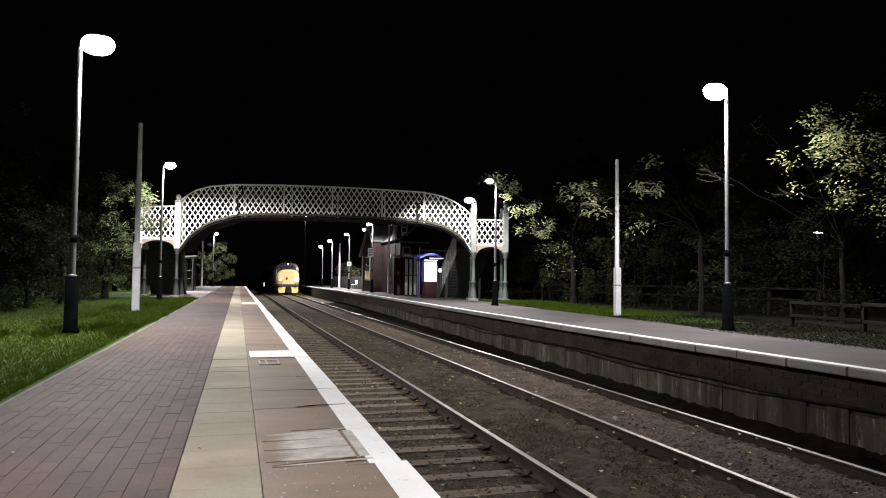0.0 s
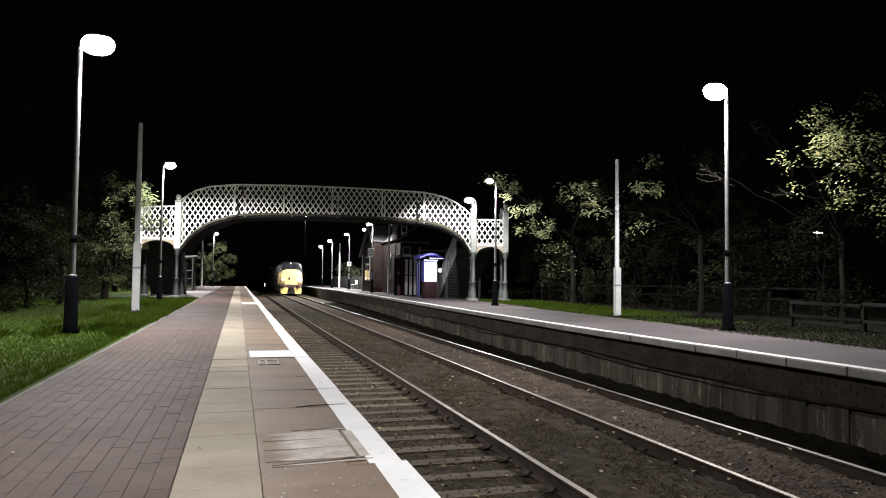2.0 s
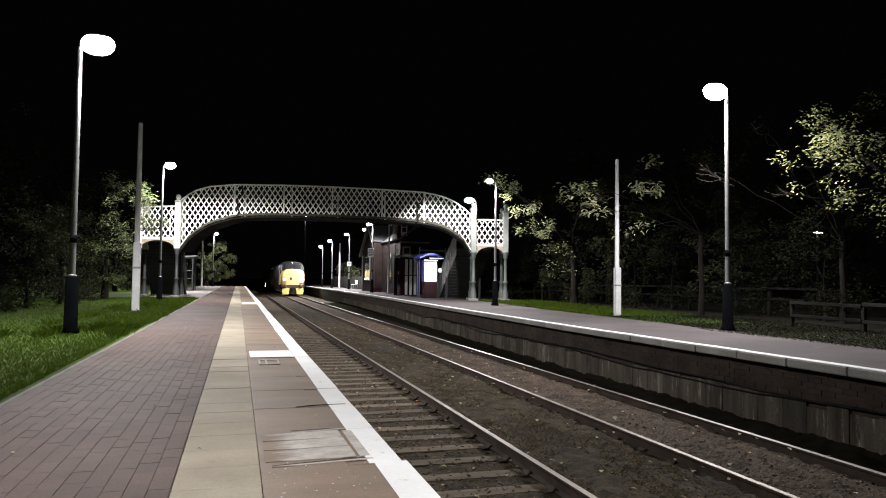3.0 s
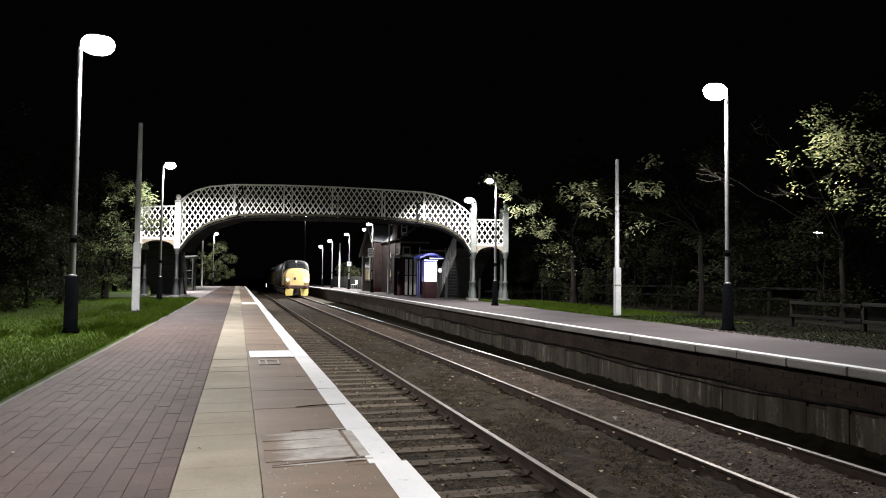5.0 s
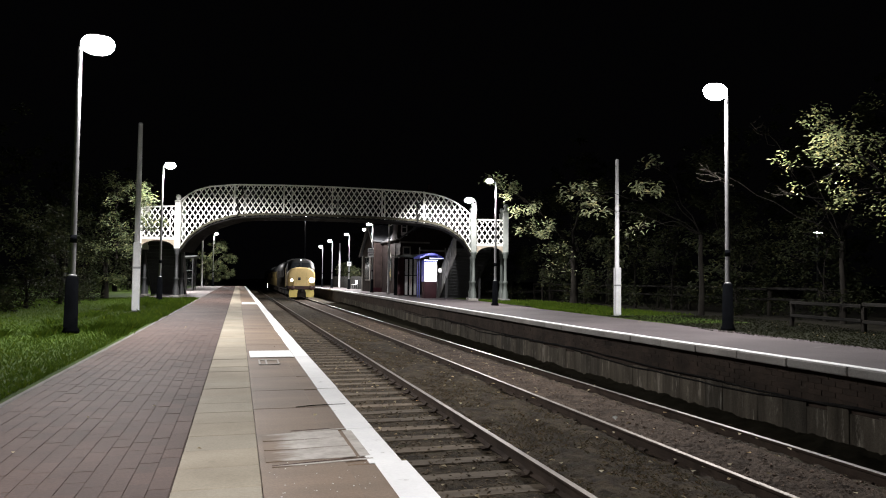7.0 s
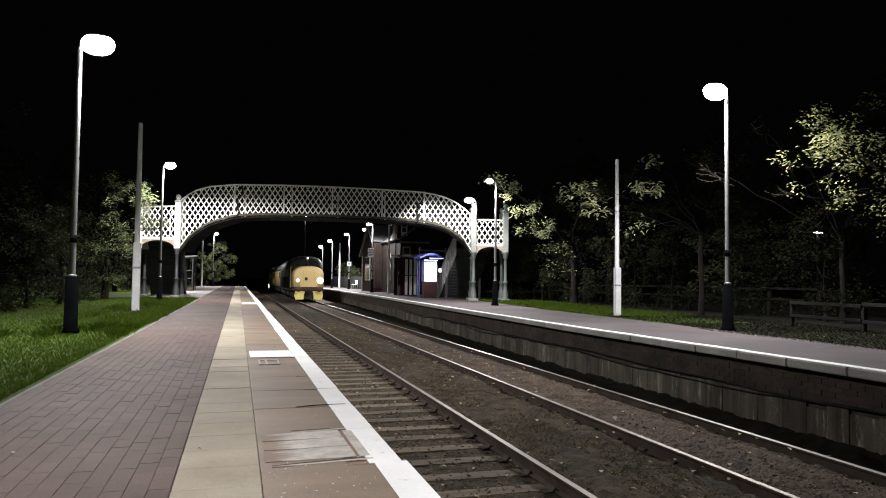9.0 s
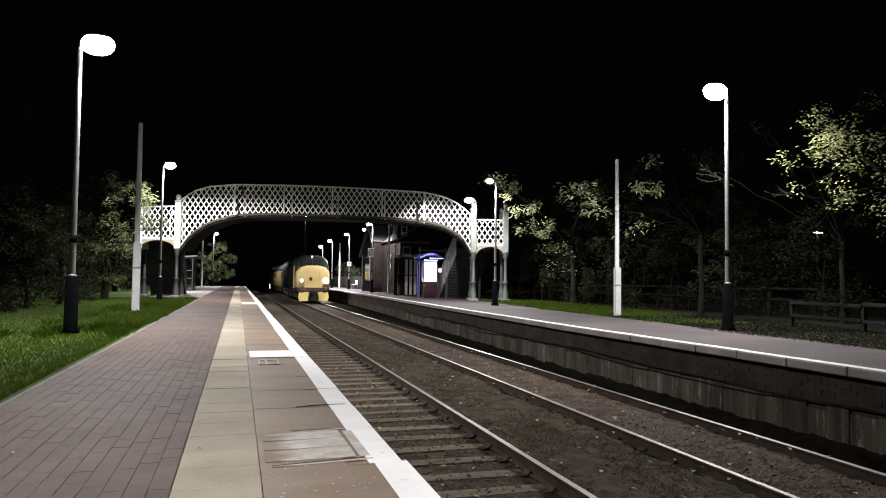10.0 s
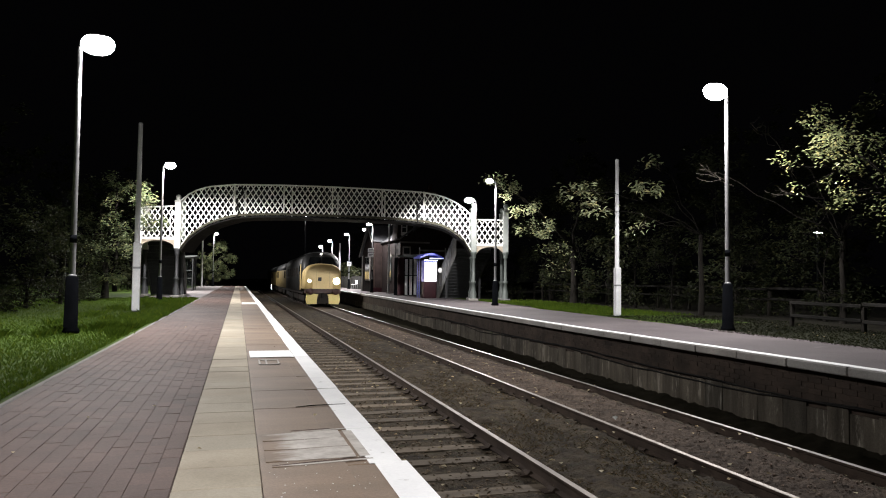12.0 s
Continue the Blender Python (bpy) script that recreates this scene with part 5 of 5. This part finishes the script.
hedge_bits = [(-7.3, 12.5), (-6.9, 15.5), (-6.6, 18.5), (-6.4, 21.5), (-6.3, 24.7), (-6.1, 28.0), (-7.9, 9.0), (-6.2, 31.5), (-6.6, 34.5)]
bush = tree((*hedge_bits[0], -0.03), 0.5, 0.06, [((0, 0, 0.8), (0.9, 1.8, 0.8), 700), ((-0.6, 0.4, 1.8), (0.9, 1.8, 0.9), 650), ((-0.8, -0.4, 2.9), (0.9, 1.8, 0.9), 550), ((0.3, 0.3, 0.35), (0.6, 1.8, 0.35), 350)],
            True, LEAFSHADE, "dark overgrown bush bounding the lawn", 57, (0.13, 0.06), category="bush")
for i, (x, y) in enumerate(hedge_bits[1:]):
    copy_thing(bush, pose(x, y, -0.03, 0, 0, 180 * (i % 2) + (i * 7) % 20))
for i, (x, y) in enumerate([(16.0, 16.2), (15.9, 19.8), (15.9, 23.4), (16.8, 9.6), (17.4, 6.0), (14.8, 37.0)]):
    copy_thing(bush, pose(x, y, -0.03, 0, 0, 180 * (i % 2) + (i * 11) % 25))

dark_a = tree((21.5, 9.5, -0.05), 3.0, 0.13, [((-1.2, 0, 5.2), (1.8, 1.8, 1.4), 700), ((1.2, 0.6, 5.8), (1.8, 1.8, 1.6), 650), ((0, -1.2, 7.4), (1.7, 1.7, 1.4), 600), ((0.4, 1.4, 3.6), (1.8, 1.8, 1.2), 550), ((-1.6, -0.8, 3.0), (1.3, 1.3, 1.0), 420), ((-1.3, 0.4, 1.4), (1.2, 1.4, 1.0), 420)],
              True, LEAFSHADE, "tall tree beyond the platform lamps, leaves coloured dark for shade", 61, (0.24, 0.13))
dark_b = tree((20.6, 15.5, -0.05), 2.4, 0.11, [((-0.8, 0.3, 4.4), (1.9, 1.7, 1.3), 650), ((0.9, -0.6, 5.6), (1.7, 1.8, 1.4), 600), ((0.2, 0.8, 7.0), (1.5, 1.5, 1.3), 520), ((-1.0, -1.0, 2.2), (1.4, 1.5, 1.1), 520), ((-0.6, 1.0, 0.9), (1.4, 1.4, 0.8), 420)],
              True, LEAFSHADE, "bushy tree beyond the platform lamps, leaves coloured dark for shade", 63, (0.22, 0.12))
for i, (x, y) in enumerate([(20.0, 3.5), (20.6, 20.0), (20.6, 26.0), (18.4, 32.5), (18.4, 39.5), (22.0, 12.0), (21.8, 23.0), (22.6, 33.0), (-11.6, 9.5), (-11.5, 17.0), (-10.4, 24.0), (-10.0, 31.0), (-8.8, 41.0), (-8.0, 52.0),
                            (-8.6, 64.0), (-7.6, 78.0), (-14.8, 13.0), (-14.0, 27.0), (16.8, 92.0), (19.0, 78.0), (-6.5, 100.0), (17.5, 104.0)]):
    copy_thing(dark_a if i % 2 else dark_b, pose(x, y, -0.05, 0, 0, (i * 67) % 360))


# ---- post-and-rail fence ----
def rail_fence(x, y0, bays, top, label):
    t = thing("rail_fence", pose(x, y0, 0), label, "fence", "rail fences")
    r = np.random.default_rng(9)
    post = Shape().box(-0.05, 0.05, -0.04, 0.04, -0.1, top - 0.03, None, 0.012).mesh("fence_post", BARK)
    for i in range(bays + 1):
        part("fence_post", post, BARK, t, "", pose(0, i * 2.1, 0, r.uniform(-1.5, 1.5), r.uniform(-2, 2), 0))
        if i < bays:
            for z in (top, top - 0.35):
                part("fence_rail", Shape().box(-0.09, -0.052, 0, 2.08, -0.04, 0.04, None, 0.01), FENCE, t, "", pose(0, i * 2.1, z + r.uniform(-0.02, 0.02), r.uniform(-0.5, 0.5), 0, 0))


rail_fence(13.2, 6.0, 4, 0.56, "weathered timber rail fence before dark trees")
rail_fence(16.6, 17.0, 10, 0.86, "weathered timber rail fence half hidden in undergrowth")


def board_fence():
    t = thing("board_fence", pose(12.1, 66, 0), "grey close-boarded fence far along the opposite platform", "fence")
    r = np.random.default_rng(10)
    b = Shape().box(-0.012, 0.012, 0.006, 0.145, 0.0, 1.3, None, 0.004).mesh("board", FENCE)
    for i in range(200):
        part("board", b, FENCE, t, "", pose(r.uniform(-0.006, 0.006), i * 0.15, r.uniform(-0.02, 0.02)))
    for z in (0.4, 1.1):
        part("fence_rail", Shape().box(0.014, 0.06, 0, 30, z, z + 0.09), FENCE, t)


board_fence()
tree((13.6, 84.0, -0.05), 1.4, 0.12, [((-0.9, -6, 1.7), (0.7, 2.5, 0.8), 900), ((-0.8, -1, 2.0), (0.8, 2.5, 0.9), 900), ((-0.8, 4.5, 2.2), (0.9, 3.0, 0.9), 900)], True, LEAFHALFSHADE, "dull hedge behind the boarded fence", 71, (0.22, 0.12), category="hedge")


# ---- station house, porch, kiosk ----
def station_house():
    t = thing("station_house", pose(0, 0, 0), "dark brick station house with slate roofs, gabled wing and dormer", "house")
    x0, x1, y0, y1, eave, ridge = 11.05, 17.5, 49.0, 64.0, 3.95, 6.3
    part("wall", Shape().box(x0, x0 + 0.3, y0, y1, 0, eave).box(x1 - 0.3, x1, y0, y1, 0, eave), MASONRY, t, "dark brick wall")
    xm = (x0 + x1) / 2
    for y in (y0, y1 - 0.3):
        part("gable_wall", Shape().slab([(x0 + 0.3, 0), (x1 - 0.3, 0), (x1 - 0.3, eave), (xm, ridge - 0.25), (x0 + 0.3, eave)], "y", y, y + 0.3), MASONRY, t, "dark brick gable")
    for xe in (x0 - 0.1, x1 + 0.1):
        part("roof", Shape().slab([(xe, eave - 0.10), (xm, ridge), (xm, ridge + 0.12), (xe, eave + 0.02)], "y", y0 - 0.3, y1 + 0.3), SLATE, t, "slate roof slope")
    part("gutter", Shape().tube([(x0 - 0.16, y0 - 0.3, eave - 0.05), (x0 - 0.16, 55.5, eave - 0.05)], 0.055, 8), IRONDARK, t, "dark gutter")
    part("downpipe", Shape().tube([(x0 - 0.07, 50.2, 0.0), (x0 - 0.07, 50.2, 3.7), (x0 - 0.16, 50.2, eave - 0.05)], 0.04, 8), IRONDARK, t, "dark downpipe")
    # dormer with a white window
    d = part("dormer", Shape().slab([(10.78, 3.9), (11.95, 3.9), (11.95, 5.15), (11.38, 5.75), (10.86, 5.1)], "y", 48.9, 50.6), MASONRY, t, "small gabled dormer")
    for a, b2 in (((10.72, 4.98), (11.38, 5.80)), ((11.38, 5.80), (12.05, 5.05))):
        part("dormer_roof", Shape().slab([a, b2, (b2[0], b2[1] + 0.07), (a[0], a[1] + 0.07)], "y", 48.75, 50.7), SLATE, d, "slate dormer roof")
    part("window_frame", Shape().box(11.06, 11.13, 48.83, 48.898, 4.15, 5.13).box(11.43, 11.50, 48.83, 48.898, 4.15, 5.13).box(11.13, 11.43, 48.83, 48.898, 5.06, 5.13).box(11.13, 11.43, 48.83, 48.898, 4.15, 4.4).box(11.13, 11.43, 48.84, 48.898, 4.72, 4.77), WHITEPAINT, d, "white window frame")
    part("pane", Shape().box(11.13, 11.43, 48.86, 48.895, 4.4, 5.06), DARKPANE, d, "dark pane")
    # small stone-framed window and string course in the near gable
    w = part("window", Shape().box(11.22, 11.30, y0 - 0.07, y0 - 0.004, 2.78, 3.38).box(11.72, 11.80, y0 - 0.07, y0 - 0.004, 2.78, 3.38).box(11.30, 11.72, y0 - 0.07, y0 - 0.004, 3.28, 3.38).box(11.30, 11.72, y0 - 0.07, y0 - 0.004, 2.78, 2.86), COPING, t, "stone-framed gable window")
    part("pane", Shape().box(11.30, 11.72, y0 - 0.03, y0 - 0.006, 2.86, 3.28), DARKPANE, w)
    part("string_course", Shape().box(x0 - 0.05, 13.2, y0 - 0.06, y0 - 0.003, 3.62, 3.74, None, 0.01), COPING, t, "pale string course")
    for y in (53.0, 62.5):
        c = part("chimney", Shape().box(xm - 0.45, xm + 0.45, y - 0.35, y + 0.35, ridge - 0.5, ridge + 1.6, None, 0.03), MASONRY, t, "brick chimney stack")
        for k in (-0.2, 0.2):
            part("chimney_pot", Shape().lathe([(0.12, 0), (0.14, 0.05), (0.10, 0.5), (0.12, 0.55)], 12, at=(xm, y + k, ridge + 1.6)), MAROON, c)
    # window in the platform face before the wing
    f = part("window", Shape().box(x0 - 0.05, x0 + 0.02, 51.8, 52.9, 0.9, 2.7, None, 0.01), IRONDARK, t, "dark framed window")
    part("pane", Shape().box(x0 - 0.058, x0 - 0.04, 51.9, 52.8, 1.2, 2.6), DARKPANE, f)
    part("lintel", Shape().box(x0 - 0.06, x0 - 0.004, 51.7, 53.0, 2.71, 2.92, None, 0.01), COPING, f)
    # gabled wing towards the line: high eave on the near side, long slope on the far side
    bx, ba, bb, bn, bf, by, bz = 10.4, 55.7, 61.2, 4.15, 3.1, 57.7, 5.35
    wing = part("wing", Shape().slab([(ba, 0), (bb, 0), (bb, bf), (by, bz), (ba, bn)], "x", bx, x0 - 0.004).box(x0 - 0.003, 13.6, ba, ba + 0.25, 0, bn), MASONRY, t, "dark brick gabled wing")
    for (ya, za), (yb, zb), nm in (((ba - 0.2, bn - 0.12), (by, bz + 0.03), "wing_roof"), ((by, bz + 0.03), (bb + 0.3, bf - 0.14), "wing_roof")):
        part(nm, Shape().slab([(ya, za), (yb, zb), (yb, zb + 0.1), (ya, za + 0.1)], "x", bx - 0.2, 13.8), SLATE, wing, "slate roof slope")
    part("bargeboard", Shape().slab([(ba - 0.22, bn - 0.2), (by, bz - 0.02), (by, bz + 0.16), (ba - 0.22, bn)], "x", bx - 0.25, bx - 0.204).slab([(by, bz - 0.02), (bb + 0.32, bf - 0.22), (bb + 0.32, bf - 0.02), (by, bz + 0.16)], "x", bx - 0.25, bx - 0.204), RENDERED, wing, "pale bargeboards")
    # slates of the near slope
    r = np.random.default_rng(15)
    ang = math.degrees(math.atan2(bz - bn + 0.15, by - ba + 0.2))
    sl = Shape().box(0.004, 0.396, 0, 0.30, 0, 0.016).mesh("slate", SLATE)
    for row in range(9):
        for i in range(9):
            m = pose(bx - 0.2 + i * 0.4 + (row % 2) * 0.2, ba - 0.22, bn - 0.015, ang, 0, 0) @ pose(0, row * 0.265, 0.004 + r.uniform(0, 0.004), -2.0, 0, 0)
            part("slate", sl, SLATE, wing, "", m)
    gw = part("wing_window", Shape().box(bx - 0.06, bx - 0.004, 57.2, 59.4, 0.9, 2.9, None, 0.01), RENDERED, wing, "pale framed window")
    for k in range(3):
        part("pane", Shape().box(bx - 0.07, bx - 0.062, 57.3 + k * 0.7, 57.9 + k * 0.7, 1.0, 2.8), DARKPANE, gw)
    part("quoin_strip", Shape().box(bx - 0.03, bx - 0.003, bb - 0.4, bb, 0, bf - 0.1, None, 0.005), RENDERED, wing, "pale corner strip")
    part("corner_post", Shape().box(bx - 0.02, bx + 0.12, ba - 0.06, ba - 0.003, 0, bn - 0.25, None, 0.01), TIMBERDARK, wing, "dark corner boarding")
    part("side_door", Shape().box(11.05, 11.95, ba - 0.05, ba - 0.003, 0.05, 2.75, None, 0.01).box(11.0, 11.05, ba - 0.07, ba - 0.003, 0, 2.85).box(11.95, 12.0, ba - 0.07, ba - 0.003, 0, 2.85).box(11.05, 11.95, ba - 0.07, ba - 0.003, 2.76, 2.85), TIMBERDARK, wing, "dull brown boarded door")
    part("plinth", Shape().box(bx - 0.04, 13.5, ba - 0.09, ba - 0.075, 0, 0.35, None, 0.005), MAROON, wing, "dark painted plinth")


station_house()


def porch():
    t = thing("timber_porch", pose(9.78, 44.0, 0), "timber waiting porch with white-panelled glazed doors", "porch")
    part("side_wall", Shape().box(0.0, 0.08, 0.10, 1.1, 0, 2.42), BLACKPAINT, t, "dark boarded wall")
    part("side_wall", Shape().box(1.30, 1.38, 0.10, 1.1, 0, 2.42), BLACKPAINT, t, "dark boarded wall")
    part("back_wall", Shape().box(0.09, 1.29, 1.0, 1.1, 0, 2.42), BLACKPAINT, t, "dark boarded wall")
    part("roof", Shape().slab([(-0.1, 2.47), (1.9, 2.60), (1.9, 2.68), (-0.1, 2.55)], "y", -0.3, 1.3), SLATE, t, "low felt roof")
    part("fascia", Shape().box(-0.1, 1.9, -0.33, -0.302, 2.43, 2.56), IRONGREY, t, "pale grey fascia")
    part("side_panel", Shape().box(0.0, 0.41, 0.0, 0.06, 0.02, 2.42), MAROON, t, "dark maroon boarded panel")
    for i in range(3):
        a = 0.42 + i * 0.29
        f = part("door_leaf", Shape().box(a, a + 0.05, 0, 0.06, 0.02, 2.42).box(a + 0.23, a + 0.28, 0, 0.06, 0.02, 2.42).box(a + 0.05, a + 0.23, 0, 0.06, 2.32, 2.42).box(a + 0.05, a + 0.23, 0, 0.06, 1.25, 1.30), BLACKPAINT, t, "dark framed door leaf")
        part("lower_panel", Shape().box(a + 0.05, a + 0.23, 0.012, 0.045, 0.04, 1.25, None, 0.006), WHITEPAINT, f, "white lower panel")
        part("pane", Shape().box(a + 0.05, a + 0.23, 0.02, 0.03, 1.30, 2.32), PALEPANE, f, "glazing with its whitish reflection given as pale colour")
    part("canopy_beam", Shape().box(1.40, 3.22, 0.0, 0.10, 2.86, 2.97, None, 0.01), STAIRGREY, t, "pale horizontal beam")
    for x in (1.42, 3.16):
        part("canopy_post", Shape().box(x, x + 0.07, 0.11, 0.18, 0.0, 3.12, None, 0.01), STAIRGREY, t, "thin grey post")


porch()


def kiosk():
    t = thing("information_kiosk", pose(10.20, 38.0, 0), "information kiosk with lit white panel, maroon base and blue canopy", "kiosk")
    part("base", Shape().box(-0.30, 0.38, -0.35, 0.35, 0.0, 0.9, None, 0.03), MAROON, t, "maroon base cabinet")
    part("cabinet", Shape().box(-0.32, 0.40, -0.30, 0.35, 0.91, 2.1, None, 0.02), BLUE, t, "blue upper cabinet")
    part("lit_panel", Shape().box(-0.27, 0.33, -0.345, -0.302, 0.93, 1.96, None, 0.008), SCREEN, t, "glowing white display panel")
    part("panel_frame", Shape().box(-0.33, -0.272, -0.36, -0.302, 0.91, 2.0).box(0.332, 0.39, -0.36, -0.302, 0.91, 2.0), GREYPOLE, t)
    part("strip_light", Shape().box(-0.34, 0.40, -0.42, -0.33, 2.06, 2.12, None, 0.01), TUBELIGHT, t, "white strip light")
    arch = [(-0.68 + 1.33 * k / 12, 2.26 + 0.24 * math.sin(math.pi * k / 12)) for k in range(13)] + [(0.65 - 1.33 * k / 12, 2.18 + 0.20 * math.sin(math.pi * k / 12)) for k in range(13)]
    part("canopy", Shape().slab(arch, "y", -0.75, 0.75), BLUE, t, "arched blue canopy")
    part("canopy_edge", Shape().box(-0.15, 0.66, -0.79, -0.752, 2.17, 2.22, None, 0.006), CANOPYGLOW, t, "pale canopy edge, light on it added as glow")
    for x in (-0.58, -0.46):
        part("side_post", Shape().box(x - 0.022, x + 0.022, 0.2, 0.25, 0.0, 2.3, None, 0.01), NAVY, t, "navy side post")
    part("round_sign", Shape().lathe([(0, 0.02), (0.13, 0.02), (0.14, 0.0), (0.13, -0.02), (0, -0.02)], 16, m=pose(0.62, -0.2, 1.55, 90, 0, 0)), SIGNW, t, "round white plate")


kiosk()


def lamp_sign(x, y, zs, w, h, label):
    t = thing("platform_sign", pose(x, y, 0), label, "sign", "small signs on posts")
    for z in zs:
        p = part("sign_plate", Shape().box(-w / 2, w / 2, -0.085, -0.065, z, z + h, None, 0.006), SIGNW, t)
        part("lettering_bar", Shape().box(-w * 0.35, w * 0.35, -0.090, -0.086, z + h * 0.58, z + h * 0.72).box(-w * 0.3, w * 0.2, -0.090, -0.086, z + h * 0.3, z + h * 0.4), SIGNINK, p)
        part("sign_clamp", Shape().box(-0.06, 0.06, -0.064, 0.05, z + h * 0.4, z + h * 0.55), GALV, p)


lamp_sign(9.70, 53.3, (2.70, 3.06), 0.46, 0.32, "two small white plates clamped to a lamp post")
lamp_sign(10.62, 70.2, (2.3,), 0.4, 0.42, "small white plate clamped to a lamp post")


def bench():
    t = thing("platform_bench", pose(11.75, 74.0, 0, 0, 0, 90), "pale metal bench before the boarded fence", "bench")
    part("seat", Shape().box(-0.7, 0.7, -0.22, 0.22, 0.42, 0.46, None, 0.01), GREYPOLE, t)
    part("backrest", Shape().box(-0.7, 0.7, -0.28, -0.24, 0.52, 0.9, None, 0.01), GREYPOLE, t)
    for x in (-0.6, 0.6):
        part("leg", Shape().box(x - 0.03, x + 0.03, -0.27, -0.23, 0, 0.88).box(x - 0.03, x + 0.03, 0.16, 0.2, 0, 0.42), GALV, t)


bench()


def glass_shelter():
    t = thing("waiting_shelter", pose(-3.62, 56.0, 0), "small glazed waiting shelter with dark frame on the platform", "shelter")
    for x in (-0.33, 0.33):
        for y in (0.0, 2.0, 4.0):
            part("frame_post", Shape().box(x - 0.04, x + 0.04, y - 0.04, y + 0.04, 0, 2.45, None, 0.008), IRONDARK, t)
    part("roof", Shape().slab([(-0.6, 2.46), (0.6, 2.56), (0.6, 2.66), (-0.6, 2.56)], "y", -0.3, 4.3), IRONGREY, t, "pale grey roof")
    for y in (0.0, 2.0):
        part("pane", Shape().box(-0.338, -0.322, y + 0.06, y + 1.94, 0.3, 2.2), PANE, t, "clear pane")
    for y in (0.0, 4.0):
        part("pane", Shape().box(-0.28, 0.28, y - 0.008, y + 0.008, 0.3, 2.2), PANE, t, "clear pane")
    for z in (0.9, 1.5):
        part("cross_rail", Shape().box(-0.28, 0.28, -0.03, 0.03, z, z + 0.05), IRONGREY, t)


glass_shelter()


def distant_lamp(x, y, h, size, label):
    t = thing("street_lamp", pose(x, y, 0), label, "street lamp", "distant lamps")
    # Dark pole colour stands in for the unlit length below the lantern.
    part("pole", Shape().tube([(0, 0, -0.05), (0, 0, h - 0.1), (0, -0.1, h)], [0.09, 0.06, 0.05], 8), IRONDARK, t)
    part("lantern", Shape().box(-size, size, -0.3, 0.1, h, h + size * 0.22, None, 0.01), LAMPFAR, t, "glowing lantern")


distant_lamp(29.2, 30.0, 3.72, 0.16, "distant street lamp glowing through the trees")
distant_lamp(9.75, 110.0, 10.5, 0.10, "tall mast with a lantern beyond the platform end")
street_light((9.75, 109.5, 10.4), 6000, 100)


# ---- paving blocks of the near platform, last of the setting ----
def pavers():
    cols, w, l = 14, (BUFF_X - 0.004 - KERB_X - 0.004) / 14, 0.208
    r = np.random.default_rng(17)
    piece = Shape().box(0.0007, w - 0.0007, 0.0007, l - 0.0007, -0.05, 0.0, None, 0.0012).mesh("paver", PAVER)
    rest = Shape()
    made = 0
    for c in range(cols):
        x = KERB_X + 0.004 + c * w
        y = -6.0 + (c % 2) * l / 2 + r.uniform(-0.02, 0.02)
        while y < END_N - 0.3:
            z = r.uniform(-0.0015, 0.0012)
            if 2.7 < y < 7.1 and made < 300:
                part("paver", piece, PAVER, near_root, "", pose(x, y, z, r.uniform(-0.25, 0.25), r.uniform(-0.25, 0.25), r.uniform(-0.2, 0.2)))
                made += 1
            else:
                a, b2, e, g = x + 0.001, x + w - 0.001, y + 0.001, y + l - 0.001
                k = 0.0012
                rest.add([(a, e, z - 0.02), (b2, e, z - 0.02), (b2, g, z - 0.02), (a, g, z - 0.02), (a + k, e + k, z), (b2 - k, e + k, z), (b2 - k, g - k, z), (a + k, g - k, z)],
                         [(4, 5, 6, 7), (0, 1, 5, 4), (1, 2, 6, 5), (2, 3, 7, 6), (3, 0, 4, 7)])
            y += l
    p = part("paving", rest, PAVER, near_root)
    tagged(p, "red-brown paving blocks", kind="stuff")


pavers()


def motions():
    smooth = [(round(i * 0.1, 2), float(np.interp(i * 0.1, [r[0] for r in TRAIN], [r[1] for r in TRAIN]))) for i in range(121)]
    ends = [18.95, 18.95 + 20.25, 18.95 + 40.5]
    walk(loco, [(t, pose(x, y, RAIL_Z)) for t, y, x in TRAIN])
    for c, back in zip(coaches, ends):
        walk(c, [(t, pose(x + 0.012 * back, y + back, RAIL_Z)) for t, y, x in TRAIN])
    for w, a, r in WHEELS:
        walk(w, [(t, pose(0, a, r, -math.degrees((smooth[0][1] - y) / r) * -1, 0, 0)) for t, y in smooth])


motions()
